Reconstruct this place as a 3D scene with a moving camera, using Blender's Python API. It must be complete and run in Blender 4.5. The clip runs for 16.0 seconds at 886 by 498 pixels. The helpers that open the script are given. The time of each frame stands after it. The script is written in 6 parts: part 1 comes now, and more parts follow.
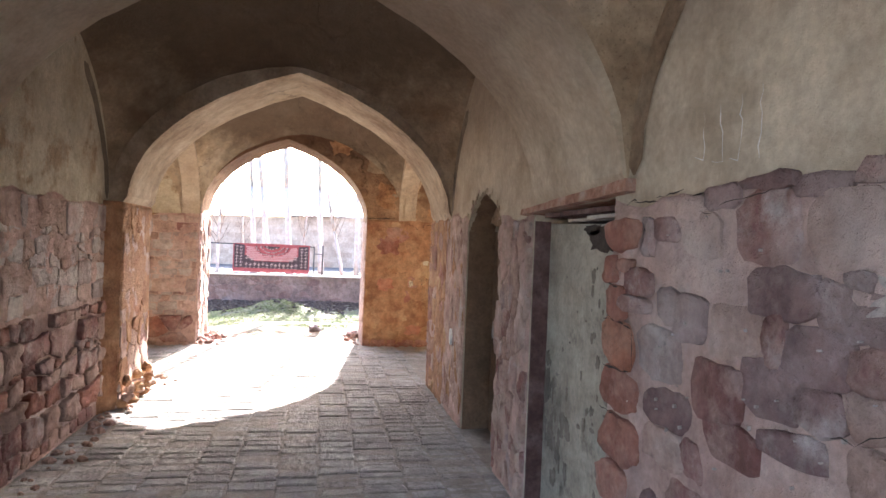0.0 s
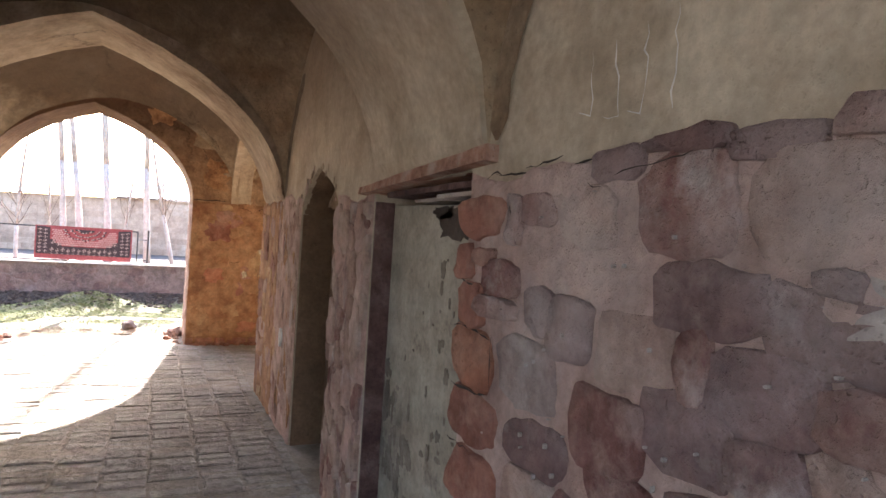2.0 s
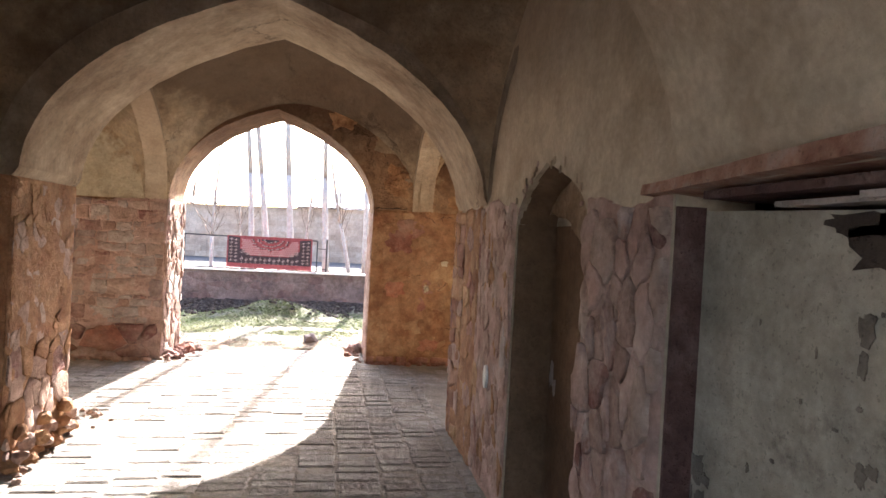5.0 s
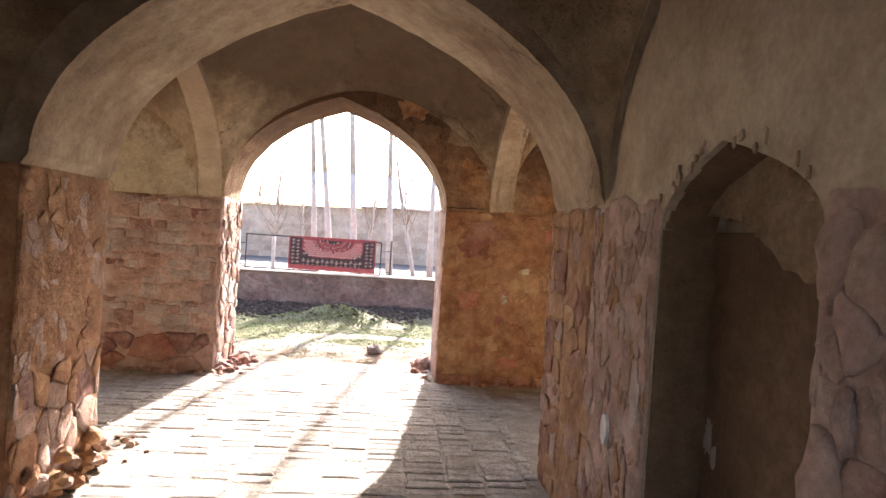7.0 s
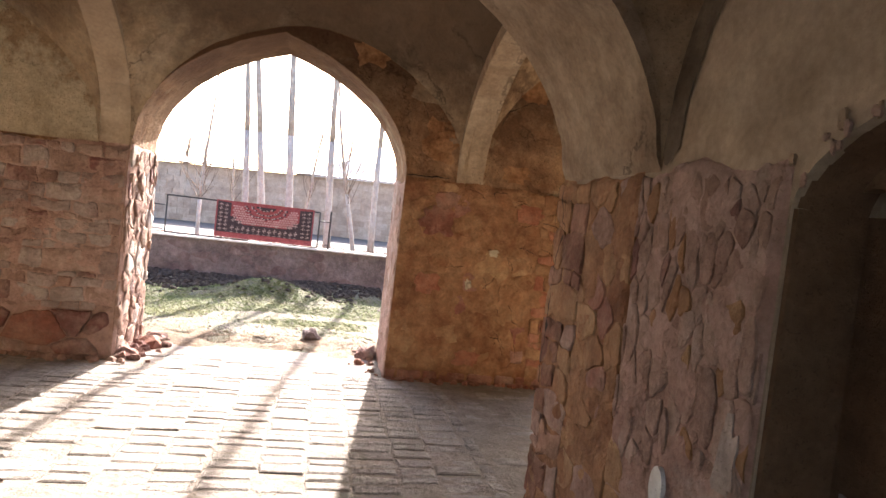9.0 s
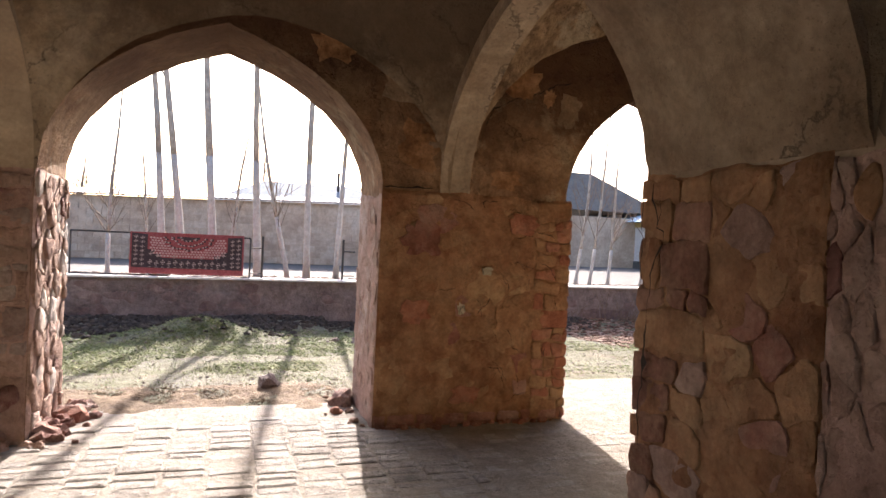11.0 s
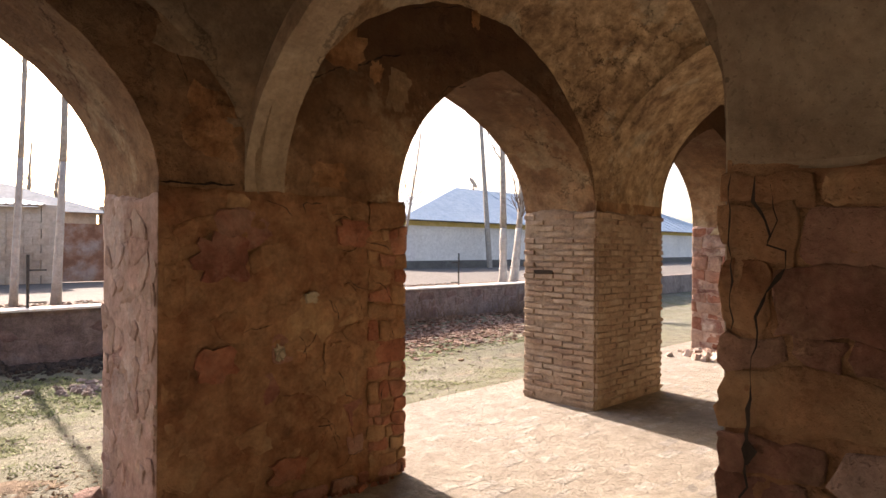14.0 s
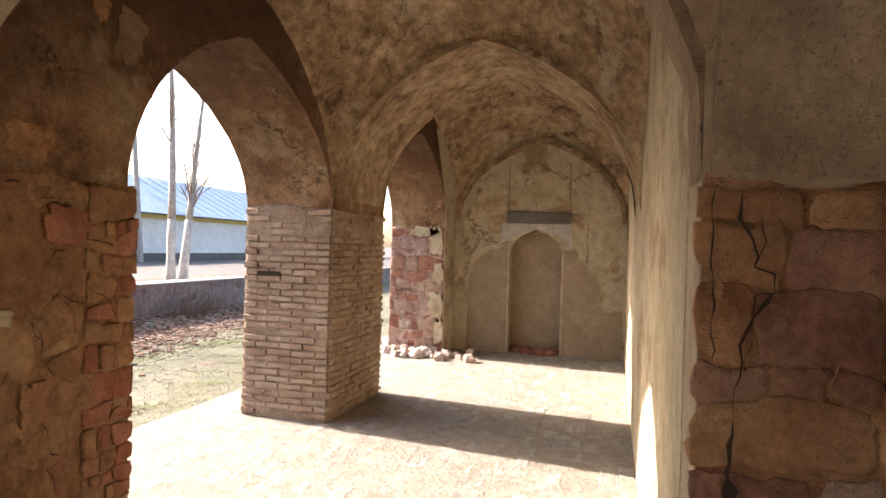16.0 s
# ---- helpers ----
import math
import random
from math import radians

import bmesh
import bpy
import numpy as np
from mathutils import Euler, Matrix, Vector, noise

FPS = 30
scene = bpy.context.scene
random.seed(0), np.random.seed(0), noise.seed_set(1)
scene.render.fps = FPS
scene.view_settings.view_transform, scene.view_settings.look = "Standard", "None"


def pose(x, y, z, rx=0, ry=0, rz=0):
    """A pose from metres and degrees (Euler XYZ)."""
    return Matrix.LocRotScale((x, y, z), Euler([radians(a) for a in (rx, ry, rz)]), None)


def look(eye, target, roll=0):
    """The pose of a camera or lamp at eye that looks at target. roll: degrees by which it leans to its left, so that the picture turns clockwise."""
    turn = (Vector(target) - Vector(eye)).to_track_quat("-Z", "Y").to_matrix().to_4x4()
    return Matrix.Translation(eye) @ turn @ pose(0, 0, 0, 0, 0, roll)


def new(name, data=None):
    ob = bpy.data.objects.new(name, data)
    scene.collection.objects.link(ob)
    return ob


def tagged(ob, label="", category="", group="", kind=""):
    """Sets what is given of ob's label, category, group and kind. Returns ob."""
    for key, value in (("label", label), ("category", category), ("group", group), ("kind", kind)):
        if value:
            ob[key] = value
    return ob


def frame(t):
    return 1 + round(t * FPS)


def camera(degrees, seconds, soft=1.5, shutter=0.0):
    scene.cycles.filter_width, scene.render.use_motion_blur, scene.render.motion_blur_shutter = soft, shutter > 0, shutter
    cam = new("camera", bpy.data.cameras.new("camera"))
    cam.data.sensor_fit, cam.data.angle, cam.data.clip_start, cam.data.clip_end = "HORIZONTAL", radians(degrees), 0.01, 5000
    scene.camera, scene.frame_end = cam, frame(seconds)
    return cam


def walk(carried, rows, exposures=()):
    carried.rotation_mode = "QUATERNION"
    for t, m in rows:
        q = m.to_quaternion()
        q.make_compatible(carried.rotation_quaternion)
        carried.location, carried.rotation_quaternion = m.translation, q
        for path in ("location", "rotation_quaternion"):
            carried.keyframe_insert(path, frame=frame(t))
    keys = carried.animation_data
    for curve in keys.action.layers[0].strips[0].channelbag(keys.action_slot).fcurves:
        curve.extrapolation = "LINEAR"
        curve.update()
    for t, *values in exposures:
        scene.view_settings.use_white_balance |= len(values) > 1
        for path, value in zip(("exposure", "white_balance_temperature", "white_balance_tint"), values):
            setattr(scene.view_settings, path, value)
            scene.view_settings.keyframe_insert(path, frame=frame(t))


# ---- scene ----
from mathutils.geometry import tessellate_polygon

cam = camera(69.5, 16.0)
PATH = [
    (0, (1.88, 1.03, 1.573), (2.268, 2.992, 1.566), 2.3),
    (0.5, (1.879, 1.237, 1.575), (2.531, 3.128, 1.593), 0.6),
    (1, (1.986, 1.414, 1.571), (2.719, 3.275, 1.583), 1.2),
    (1.5, (2.114, 1.538, 1.576), (2.72, 3.442, 1.657), 3.0),
    (2, (2.176, 1.674, 1.555), (3.001, 3.496, 1.543), 3.5),
    (2.5, (2.177, 1.886, 1.553), (3.29, 3.547, 1.592), 3.1),
    (3, (2.133, 2.086, 1.583), (3.357, 3.666, 1.495), 0.9),
    (3.5, (2.159, 2.297, 1.579), (3.055, 4.084, 1.528), 2.1),
    (4, (2.164, 2.526, 1.587), (2.744, 4.439, 1.614), 3.2),
    (4.2, (2.123, 2.576, 1.589), (2.59, 4.521, 1.567), 2.9),
    (6.3, (2.087, 3.451, 1.622), (2.317, 5.438, 1.594), 3.3),
    (6.5, (2.08, 3.533, 1.612), (2.19, 5.529, 1.534), 2.5),
    (7, (2.037, 3.824, 1.623), (2.2, 5.817, 1.589), 3.7),
    (7.5, (1.949, 4.078, 1.619), (2.168, 6.062, 1.491), 3.3),
    (8, (1.975, 4.337, 1.616), (2.252, 6.316, 1.541), 3.1),
    (8.5, (1.989, 4.612, 1.619), (2.264, 6.592, 1.568), 4.5),
    (8.7, (1.963, 4.723, 1.601), (2.303, 6.692, 1.505), 6.1),
    (10.8, (1.558, 5.758, 1.544), (2.098, 7.682, 1.481), 4.3),
    (11, (1.495, 5.868, 1.546), (2.12, 7.767, 1.52), 2.6),
    (11.5, (1.441, 6.18, 1.58), (2.265, 8.0, 1.495), 1.8),
    (12, (1.457, 6.469, 1.584), (2.163, 8.34, 1.581), 2.0),
    (12.5, (1.409, 6.71, 1.61), (2.187, 8.553, 1.629), 4.3),
    (13, (1.326, 6.954, 1.612), (2.37, 8.659, 1.626), 1.6),
    (13.5, (1.262, 7.19, 1.619), (2.509, 8.753, 1.563), 1.4),
    (14, (1.329, 7.468, 1.627), (2.73, 8.895, 1.621), 0.4),
    (14.5, (1.34, 7.746, 1.633), (2.859, 9.044, 1.564), 1.2),
    (15, (1.327, 8.013, 1.628), (3.02, 9.071, 1.506), -1.9),
    (15.5, (1.375, 8.227, 1.63), (3.198, 9.046, 1.571), -0.9),
    (16, (1.414, 8.416, 1.665), (3.347, 8.931, 1.66), 1.7),
]
walk(cam, [(t, look(eye, target, roll)) for t, eye, target, roll in PATH],
     [(0, 3.6, 6050, 18), (1.5, 3.2, 6400, 19), (2.5, 3.6, 6700, 20), (3.0, 4.1, 6350, 18), (3.5, 4.15, 6200, 17), (4.2, 3.2, 6250, 17), (6.5, 2.9, 6650, 21), (8.5, 2.65, 6750, 21),
      (11, 1.83, 6700, 20), (12.5, 1.2, 7150, 22), (14, 1.53, 7600, 23), (15.5, 2.2, 7250, 19), (16, 2.1, 6980, 18)])


# ---- light ----
SUN = Vector((0.14, 1.0, 0.59)).normalized()
world = bpy.data.worlds.new("world")
scene.world = world
world.use_nodes = True
wn = world.node_tree
sky = wn.nodes.new("ShaderNodeTexSky")
sky.sky_type, sky.sun_disc = "NISHITA", False
sky.sun_elevation, sky.sun_rotation = math.asin(SUN.z), math.atan2(SUN.x, SUN.y)
sky.dust_density, sky.air_density = 3.0, 1.0
wn.links.new(sky.outputs[0], wn.nodes["Background"].inputs[0])
wn.nodes["Background"].inputs[1].default_value = 0.15
sun = new("sun", bpy.data.lights.new("sun", "SUN"))
sun.data.energy, sun.data.angle, sun.data.color = 5.0, radians(0.55), (1.0, 0.93, 0.83)
sun.rotation_mode = "QUATERNION"
sun.rotation_quaternion = SUN.to_track_quat("Z", "Y")


# ---- materials ----
def material(name, colours, scale=3.0, rough=0.9, bump=0.3, fine=40.0, piece=0.0, stain=None, stain_at=(0.55, 0.7), stain_scale=0.7, metal=0.0, mottle=0.18, pits=0.3, cracks=0.0, smear=None):
    """A surface of mottled colours with relief; piece: how far single pieces differ in brightness."""
    m = bpy.data.materials.new(name)
    m.use_nodes = True
    t = m.node_tree
    n, l = t.nodes, t.links
    bsdf = n["Principled BSDF"]
    bsdf.inputs["Roughness"].default_value, bsdf.inputs["Metallic"].default_value = rough, metal
    bsdf.inputs["Specular IOR Level"].default_value = 0.25
    pos = n.new("ShaderNodeNewGeometry").outputs["Position"]
    big = n.new("ShaderNodeTexNoise")
    big.inputs["Scale"].default_value, big.inputs["Detail"].default_value, big.inputs["Roughness"].default_value = scale, 8, 0.65
    l.new(pos, big.inputs["Vector"])
    ramp = n.new("ShaderNodeValToRGB")
    while len(ramp.color_ramp.elements) < len(colours):
        ramp.color_ramp.elements.new(0.5)
    for k, c in enumerate(colours):
        e = ramp.color_ramp.elements[k]
        e.position, e.color = 0.3 + 0.4 * k / max(1, len(colours) - 1), (*c, 1)
    if piece:
        info = n.new("ShaderNodeObjectInfo")
        isl = n.new("ShaderNodeNewGeometry")
        add = n.new("ShaderNodeMath")
        add.operation = "ADD"
        l.new(info.outputs["Random"], add.inputs[0])
        l.new(isl.outputs["Random Per Island"], add.inputs[1])
        fr = n.new("ShaderNodeMath")
        fr.operation = "FRACT"
        l.new(add.outputs[0], fr.inputs[0])
        mr = n.new("ShaderNodeMapRange")
        mr.inputs["To Min"].default_value, mr.inputs["To Max"].default_value = -piece, piece
        l.new(fr.outputs[0], mr.inputs["Value"])
        s2 = n.new("ShaderNodeMath")
        s2.operation = "ADD"
        l.new(big.outputs["Fac"], s2.inputs[0])
        l.new(mr.outputs[0], s2.inputs[1])
        l.new(s2.outputs[0], ramp.inputs[0])
    else:
        l.new(big.outputs["Fac"], ramp.inputs[0])
    col = ramp.outputs[0]
    small = n.new("ShaderNodeTexNoise")
    small.inputs["Scale"].default_value, small.inputs["Detail"].default_value, small.inputs["Roughness"].default_value = fine, 6, 0.7
    l.new(pos, small.inputs["Vector"])
    if stain:
        sn = n.new("ShaderNodeTexNoise")
        sn.inputs["Scale"].default_value, sn.inputs["Detail"].default_value, sn.inputs["Roughness"].default_value = stain_scale, 9, 0.7
        l.new(pos, sn.inputs["Vector"])
        sr = n.new("ShaderNodeMapRange")
        sr.inputs["From Min"].default_value, sr.inputs["From Max"].default_value = stain_at
        l.new(sn.outputs["Fac"], sr.inputs["Value"])
        mx = n.new("ShaderNodeMix")
        mx.data_type = "RGBA"
        l.new(sr.outputs[0], mx.inputs["Factor"])
        l.new(col, mx.inputs["A"])
        mx.inputs["B"].default_value = (*stain, 1)
        col = mx.outputs["Result"]
    if smear:
        sm = n.new("ShaderNodeTexNoise")
        sm.inputs["Scale"].default_value, sm.inputs["Detail"].default_value, sm.inputs["Roughness"].default_value = 5.0, 8, 0.7
        l.new(pos, sm.inputs["Vector"])
        sq = n.new("ShaderNodeMapRange")
        sq.inputs["From Min"].default_value, sq.inputs["From Max"].default_value, sq.inputs["To Max"].default_value = 0.46, 0.64, 0.6
        l.new(sm.outputs["Fac"], sq.inputs["Value"])
        mx = n.new("ShaderNodeMix")
        mx.data_type = "RGBA"
        l.new(sq.outputs[0], mx.inputs["Factor"])
        l.new(col, mx.inputs["A"])
        mx.inputs["B"].default_value = (*smear, 1)
        col = mx.outputs["Result"]

    def math_node(op, a, b, c=None):
        q = n.new("ShaderNodeMath")
        q.operation = op
        for k, v in enumerate((a, b, c)):
            if v is not None:
                if isinstance(v, (int, float)):
                    q.inputs[k].default_value = v
                else:
                    l.new(v, q.inputs[k])
        return q.outputs[0]

    def ranged(v, a, b, lo=0.0, hi=1.0):
        q = n.new("ShaderNodeMapRange")
        q.inputs["From Min"].default_value, q.inputs["From Max"].default_value = a, b
        q.inputs["To Min"].default_value, q.inputs["To Max"].default_value = lo, hi
        l.new(v, q.inputs["Value"])
        return q.outputs[0]

    mid = n.new("ShaderNodeTexNoise")
    mid.inputs["Scale"].default_value, mid.inputs["Detail"].default_value = fine * 0.22, 9
    mid.inputs["Roughness"].default_value = 0.68
    l.new(pos, mid.inputs["Vector"])
    tone = math_node("MULTIPLY", ranged(small.outputs["Fac"], 0.3, 0.7, 0.82, 1.14), ranged(mid.outputs["Fac"], 0.3, 0.7, 1 - mottle, 1 + mottle))
    height = math_node("MULTIPLY_ADD", small.outputs["Fac"], 0.3, mid.outputs["Fac"])
    if pits:
        speck = n.new("ShaderNodeTexNoise")
        speck.inputs["Scale"].default_value, speck.inputs["Detail"].default_value = fine * 2.0, 3
        l.new(pos, speck.inputs["Vector"])
        pit = ranged(speck.outputs["Fac"], 0.60, 0.68)
        tone = math_node("MULTIPLY", tone, ranged(pit, 0, 1, 1.0, 1 - pits))
        tone = math_node("MULTIPLY", tone, ranged(ranged(speck.outputs["Fac"], 0.40, 0.33), 0, 1, 1.0, 1 + pits * 0.35))
        height = math_node("MULTIPLY_ADD", pit, -0.25, height)
    if cracks:
        warp = n.new("ShaderNodeVectorMath")
        warp.operation = "MULTIPLY_ADD"
        l.new(mid.outputs["Color"], warp.inputs[0])
        warp.inputs[1].default_value = (0.35, 0.35, 0.35)
        l.new(pos, warp.inputs[2])
        vor = n.new("ShaderNodeTexVoronoi")
        vor.feature, vor.inputs["Scale"].default_value = "DISTANCE_TO_EDGE", cracks
        l.new(warp.outputs[0], vor.inputs["Vector"])
        where = n.new("ShaderNodeTexNoise")
        where.inputs["Scale"].default_value = 0.9
        l.new(pos, where.inputs["Vector"])
        line = math_node("MULTIPLY", ranged(vor.outputs["Distance"], 0.010, 0.002), ranged(where.outputs["Fac"], 0.5, 0.56))
        tone = math_node("MULTIPLY", tone, ranged(line, 0, 1, 1.0, 0.5))
        height = math_node("MULTIPLY_ADD", line, -1.2, height)
    vm = n.new("ShaderNodeVectorMath")
    vm.operation = "SCALE"
    l.new(col, vm.inputs[0])
    l.new(tone, vm.inputs["Scale"])
    l.new(vm.outputs[0], bsdf.inputs["Base Color"])
    b = n.new("ShaderNodeBump")
    b.inputs["Strength"].default_value, b.inputs["Distance"].default_value = min(1.0, bump * 1.4), 0.05
    l.new(height, b.inputs["Height"])
    l.new(b.outputs[0], bsdf.inputs["Normal"])
    return m


M_PLASTER = material("grey_plaster", [(0.296, 0.228, 0.154), (0.433, 0.353, 0.257), (0.524, 0.445, 0.331)], 1.6, bump=0.24, stain=(0.228, 0.16, 0.103), stain_at=(0.48, 0.78), cracks=0, mottle=0.16, pits=0.14)
M_UMBER = material("umber_plaster", [(0.242, 0.171, 0.11), (0.374, 0.292, 0.204), (0.462, 0.38, 0.275)], 1.7, bump=0.45, stain=(0.187, 0.121, 0.0748), stain_at=(0.46, 0.7), mottle=0.25, pits=0.25, cracks=0.8)
def darker_above(m, start, full, upper_tone=(0.05, 0.033, 0.022), wobble=1.6, scale=0.8):
    """Mixes a darker tone into a surface above a height, with a ragged, cloudy edge."""
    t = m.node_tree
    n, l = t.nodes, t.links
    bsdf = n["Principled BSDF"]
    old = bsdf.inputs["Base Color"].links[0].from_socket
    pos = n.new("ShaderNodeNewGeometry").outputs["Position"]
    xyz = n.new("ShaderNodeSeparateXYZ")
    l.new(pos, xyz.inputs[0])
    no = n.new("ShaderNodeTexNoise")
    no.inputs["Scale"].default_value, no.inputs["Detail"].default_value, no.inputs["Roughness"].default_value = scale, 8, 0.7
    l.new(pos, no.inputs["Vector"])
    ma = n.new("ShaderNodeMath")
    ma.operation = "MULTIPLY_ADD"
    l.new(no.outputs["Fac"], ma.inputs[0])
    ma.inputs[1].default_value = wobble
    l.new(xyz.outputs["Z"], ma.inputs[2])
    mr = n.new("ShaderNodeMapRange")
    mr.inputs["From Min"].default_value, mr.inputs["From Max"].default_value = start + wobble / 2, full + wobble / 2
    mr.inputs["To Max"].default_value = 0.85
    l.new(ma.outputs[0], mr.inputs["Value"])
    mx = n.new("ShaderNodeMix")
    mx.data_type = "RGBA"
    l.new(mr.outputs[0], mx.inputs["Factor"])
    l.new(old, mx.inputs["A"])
    mx.inputs["B"].default_value = (*upper_tone, 1)
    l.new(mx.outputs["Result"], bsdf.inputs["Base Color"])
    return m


# wall, vault and facade plaster all turn darker with height
darker_above(M_PLASTER, 2.2, 3.3, upper_tone=(0.13, 0.085, 0.055), wobble=1.4)
M_VAULT = darker_above(material("vault_plaster", [(0.20, 0.13, 0.075), (0.32, 0.24, 0.155), (0.40, 0.33, 0.24)], 1.8, bump=0.5, cracks=1.0, mottle=0.28), 2.5, 3.15, upper_tone=(0.06, 0.038, 0.024), wobble=2.0)
M_FACADE = darker_above(material("facade_plaster", [(0.14, 0.0658, 0.0334), (0.29, 0.169, 0.0924), (0.41, 0.277, 0.167)], 1.9, bump=0.9, stain=(0.39, 0.282, 0.176), stain_at=(0.55, 0.60), stain_scale=1.3, cracks=1.6, mottle=0.36, pits=0.35), 2.1, 3.1, upper_tone=(0.07, 0.032, 0.0176))
M_EASTVAULT = material("flaked_vault_plaster", [(0.17, 0.10, 0.058), (0.36, 0.25, 0.15), (0.52, 0.40, 0.265)], 2.2, bump=1.0, stain=(0.42, 0.34, 0.24), stain_at=(0.56, 0.60), stain_scale=1.8, cracks=2.2, mottle=0.35)
M_MUD = material("red_mud_plaster", [(0.176, 0.0705, 0.0301), (0.308, 0.158, 0.0753), (0.418, 0.255, 0.137)], 2.2, bump=0.55, stain=(0.341, 0.255, 0.145), stain_at=(0.55, 0.7), cracks=1.8, mottle=0.38, pits=0.35)
M_MUDBED = material("red_mud_mortar", [(0.2, 0.0833, 0.0401), (0.317, 0.167, 0.0866), (0.409, 0.255, 0.142)], 2.6, bump=0.6, mottle=0.36, pits=0.14)
M_ROSESTONE = material("plastered_rose_stone", [(0.251, 0.148, 0.114), (0.365, 0.245, 0.194), (0.456, 0.353, 0.291)], 3.0, bump=0.6, piece=0.08, mottle=0.3, pits=0.08, smear=(0.41, 0.285, 0.228))
M_LIMESTONE = material("lime_washed_stone", [(0.275, 0.19, 0.165), (0.375, 0.30, 0.262), (0.44, 0.385, 0.345)], 4.0, bump=0.6, piece=0.1, mottle=0.3, pits=0.15)
M_MORTAR = material("pink_mortar", [(0.31, 0.182, 0.145), (0.43, 0.285, 0.232), (0.50, 0.37, 0.31)], 2.0, bump=0.6, mottle=0.25, pits=0.06, stain=(0.502, 0.413, 0.365), stain_at=(0.54, 0.68), stain_scale=1.7)
M_STONE = material("pink_rubble_stone", [(0.155, 0.066, 0.054), (0.225, 0.105, 0.086), (0.30, 0.18, 0.15), (0.36, 0.27, 0.24)], 3.5, bump=0.6, piece=0.15, mottle=0.3, stain=(0.502, 0.439, 0.393), stain_at=(0.54, 0.68), stain_scale=1.7, smear=(0.38, 0.27, 0.225), pits=0.07)
M_REDSTONE = material("red_mud_stone", [(0.20, 0.075, 0.05), (0.30, 0.13, 0.09), (0.35, 0.21, 0.16)], 3.0, bump=0.5, piece=0.15, mottle=0.3, pits=0.1, smear=(0.33, 0.20, 0.15))
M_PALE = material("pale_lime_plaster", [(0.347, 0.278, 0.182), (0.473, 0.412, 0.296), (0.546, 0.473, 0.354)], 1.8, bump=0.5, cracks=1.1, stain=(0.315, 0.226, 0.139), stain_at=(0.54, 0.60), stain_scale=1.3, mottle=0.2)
M_FLAKE = material("flaked_brown_plaster", [(0.17, 0.105, 0.06), (0.25, 0.17, 0.105), (0.31, 0.23, 0.155)], 2.5, bump=0.5, mottle=0.3)
M_ORANGE = material("orange_burnt_stone", [(0.23, 0.08, 0.045), (0.35, 0.14, 0.082), (0.40, 0.205, 0.135)], 4.0, bump=0.6, piece=0.12, mottle=0.3)
M_BRICKBED = material("buff_brick_mortar", [(0.24, 0.165, 0.115), (0.33, 0.245, 0.18), (0.38, 0.30, 0.23)], 3, bump=0.6, mottle=0.28)
M_BRICK = material("buff_brick", [(0.27, 0.18, 0.13), (0.36, 0.26, 0.19), (0.43, 0.34, 0.26)], 5, bump=0.4, piece=0.12)
M_PAVER = material("worn_floor_paver", [(0.219, 0.206, 0.191), (0.326, 0.312, 0.288), (0.409, 0.391, 0.367)], 2.5, bump=0.6, piece=0.06, stain=(0.391, 0.367, 0.33), stain_at=(0.5, 0.7), mottle=0.3, pits=0.4)
M_DIRT = material("dusty_joint_earth", [(0.243, 0.221, 0.189), (0.36, 0.333, 0.293)], 4, bump=0.6)
M_GROUND = material("trodden_ground_with_grass", [(0.08, 0.1, 0.04), (0.124, 0.128, 0.08), (0.148, 0.15, 0.108), (0.188, 0.181, 0.154)], 0.9, bump=1.0, fine=25, stain=(0.204, 0.167, 0.122), stain_at=(0.55, 0.68), stain_scale=1.6, mottle=0.35, pits=0.5)
M_VERGE = material("leafy_verge_earth", [(0.07, 0.055, 0.04), (0.15, 0.12, 0.09), (0.22, 0.19, 0.15)], 3.0, bump=0.9, mottle=0.4, pits=0.3)
M_GREYSTONE = material("grey_field_stone", [(0.16, 0.13, 0.12), (0.25, 0.21, 0.2), (0.36, 0.33, 0.31)], 3, bump=0.5, piece=0.15)
M_CLOD = material("dark_clod", [(0.035, 0.03, 0.025), (0.09, 0.075, 0.06)], 9, bump=0.5, piece=0.2)
M_LEAF = material("dry_leaf", [(0.09, 0.05, 0.035), (0.22, 0.13, 0.09), (0.36, 0.27, 0.22)], 6, bump=0.3, piece=0.3)
M_STRAW = material("straw", [(0.13, 0.09, 0.055), (0.20, 0.15, 0.095), (0.27, 0.21, 0.145)], 5, bump=0.9, mottle=0.4, piece=0.2)
M_GRASS = material("short_grass", [(0.12, 0.165, 0.055), (0.20, 0.25, 0.10), (0.31, 0.32, 0.17)], 1.5, bump=0.1, piece=0.2)
M_CRACK = material("dark_crack", [(0.02, 0.014, 0.01), (0.05, 0.035, 0.025)], 20, bump=0.2)
M_GREYROSE = material("grey_rose_stone", [(0.14, 0.075, 0.067), (0.205, 0.125, 0.112), (0.29, 0.21, 0.19)], 3.5, bump=0.6, piece=0.13, mottle=0.32, pits=0.06, stain=(0.43, 0.36, 0.32), stain_at=(0.56, 0.72), stain_scale=2.3)
M_REDROSE = material("muted_red_stone", [(0.17, 0.075, 0.05), (0.26, 0.13, 0.09), (0.34, 0.20, 0.14)], 3.0, bump=0.5, piece=0.14, mottle=0.3, pits=0.1, smear=(0.3, 0.19, 0.12))
M_PALESTONE = material("pale_limy_stone", [(0.36, 0.26, 0.22), (0.48, 0.40, 0.35), (0.55, 0.5, 0.45)], 3, bump=0.5, piece=0.14)
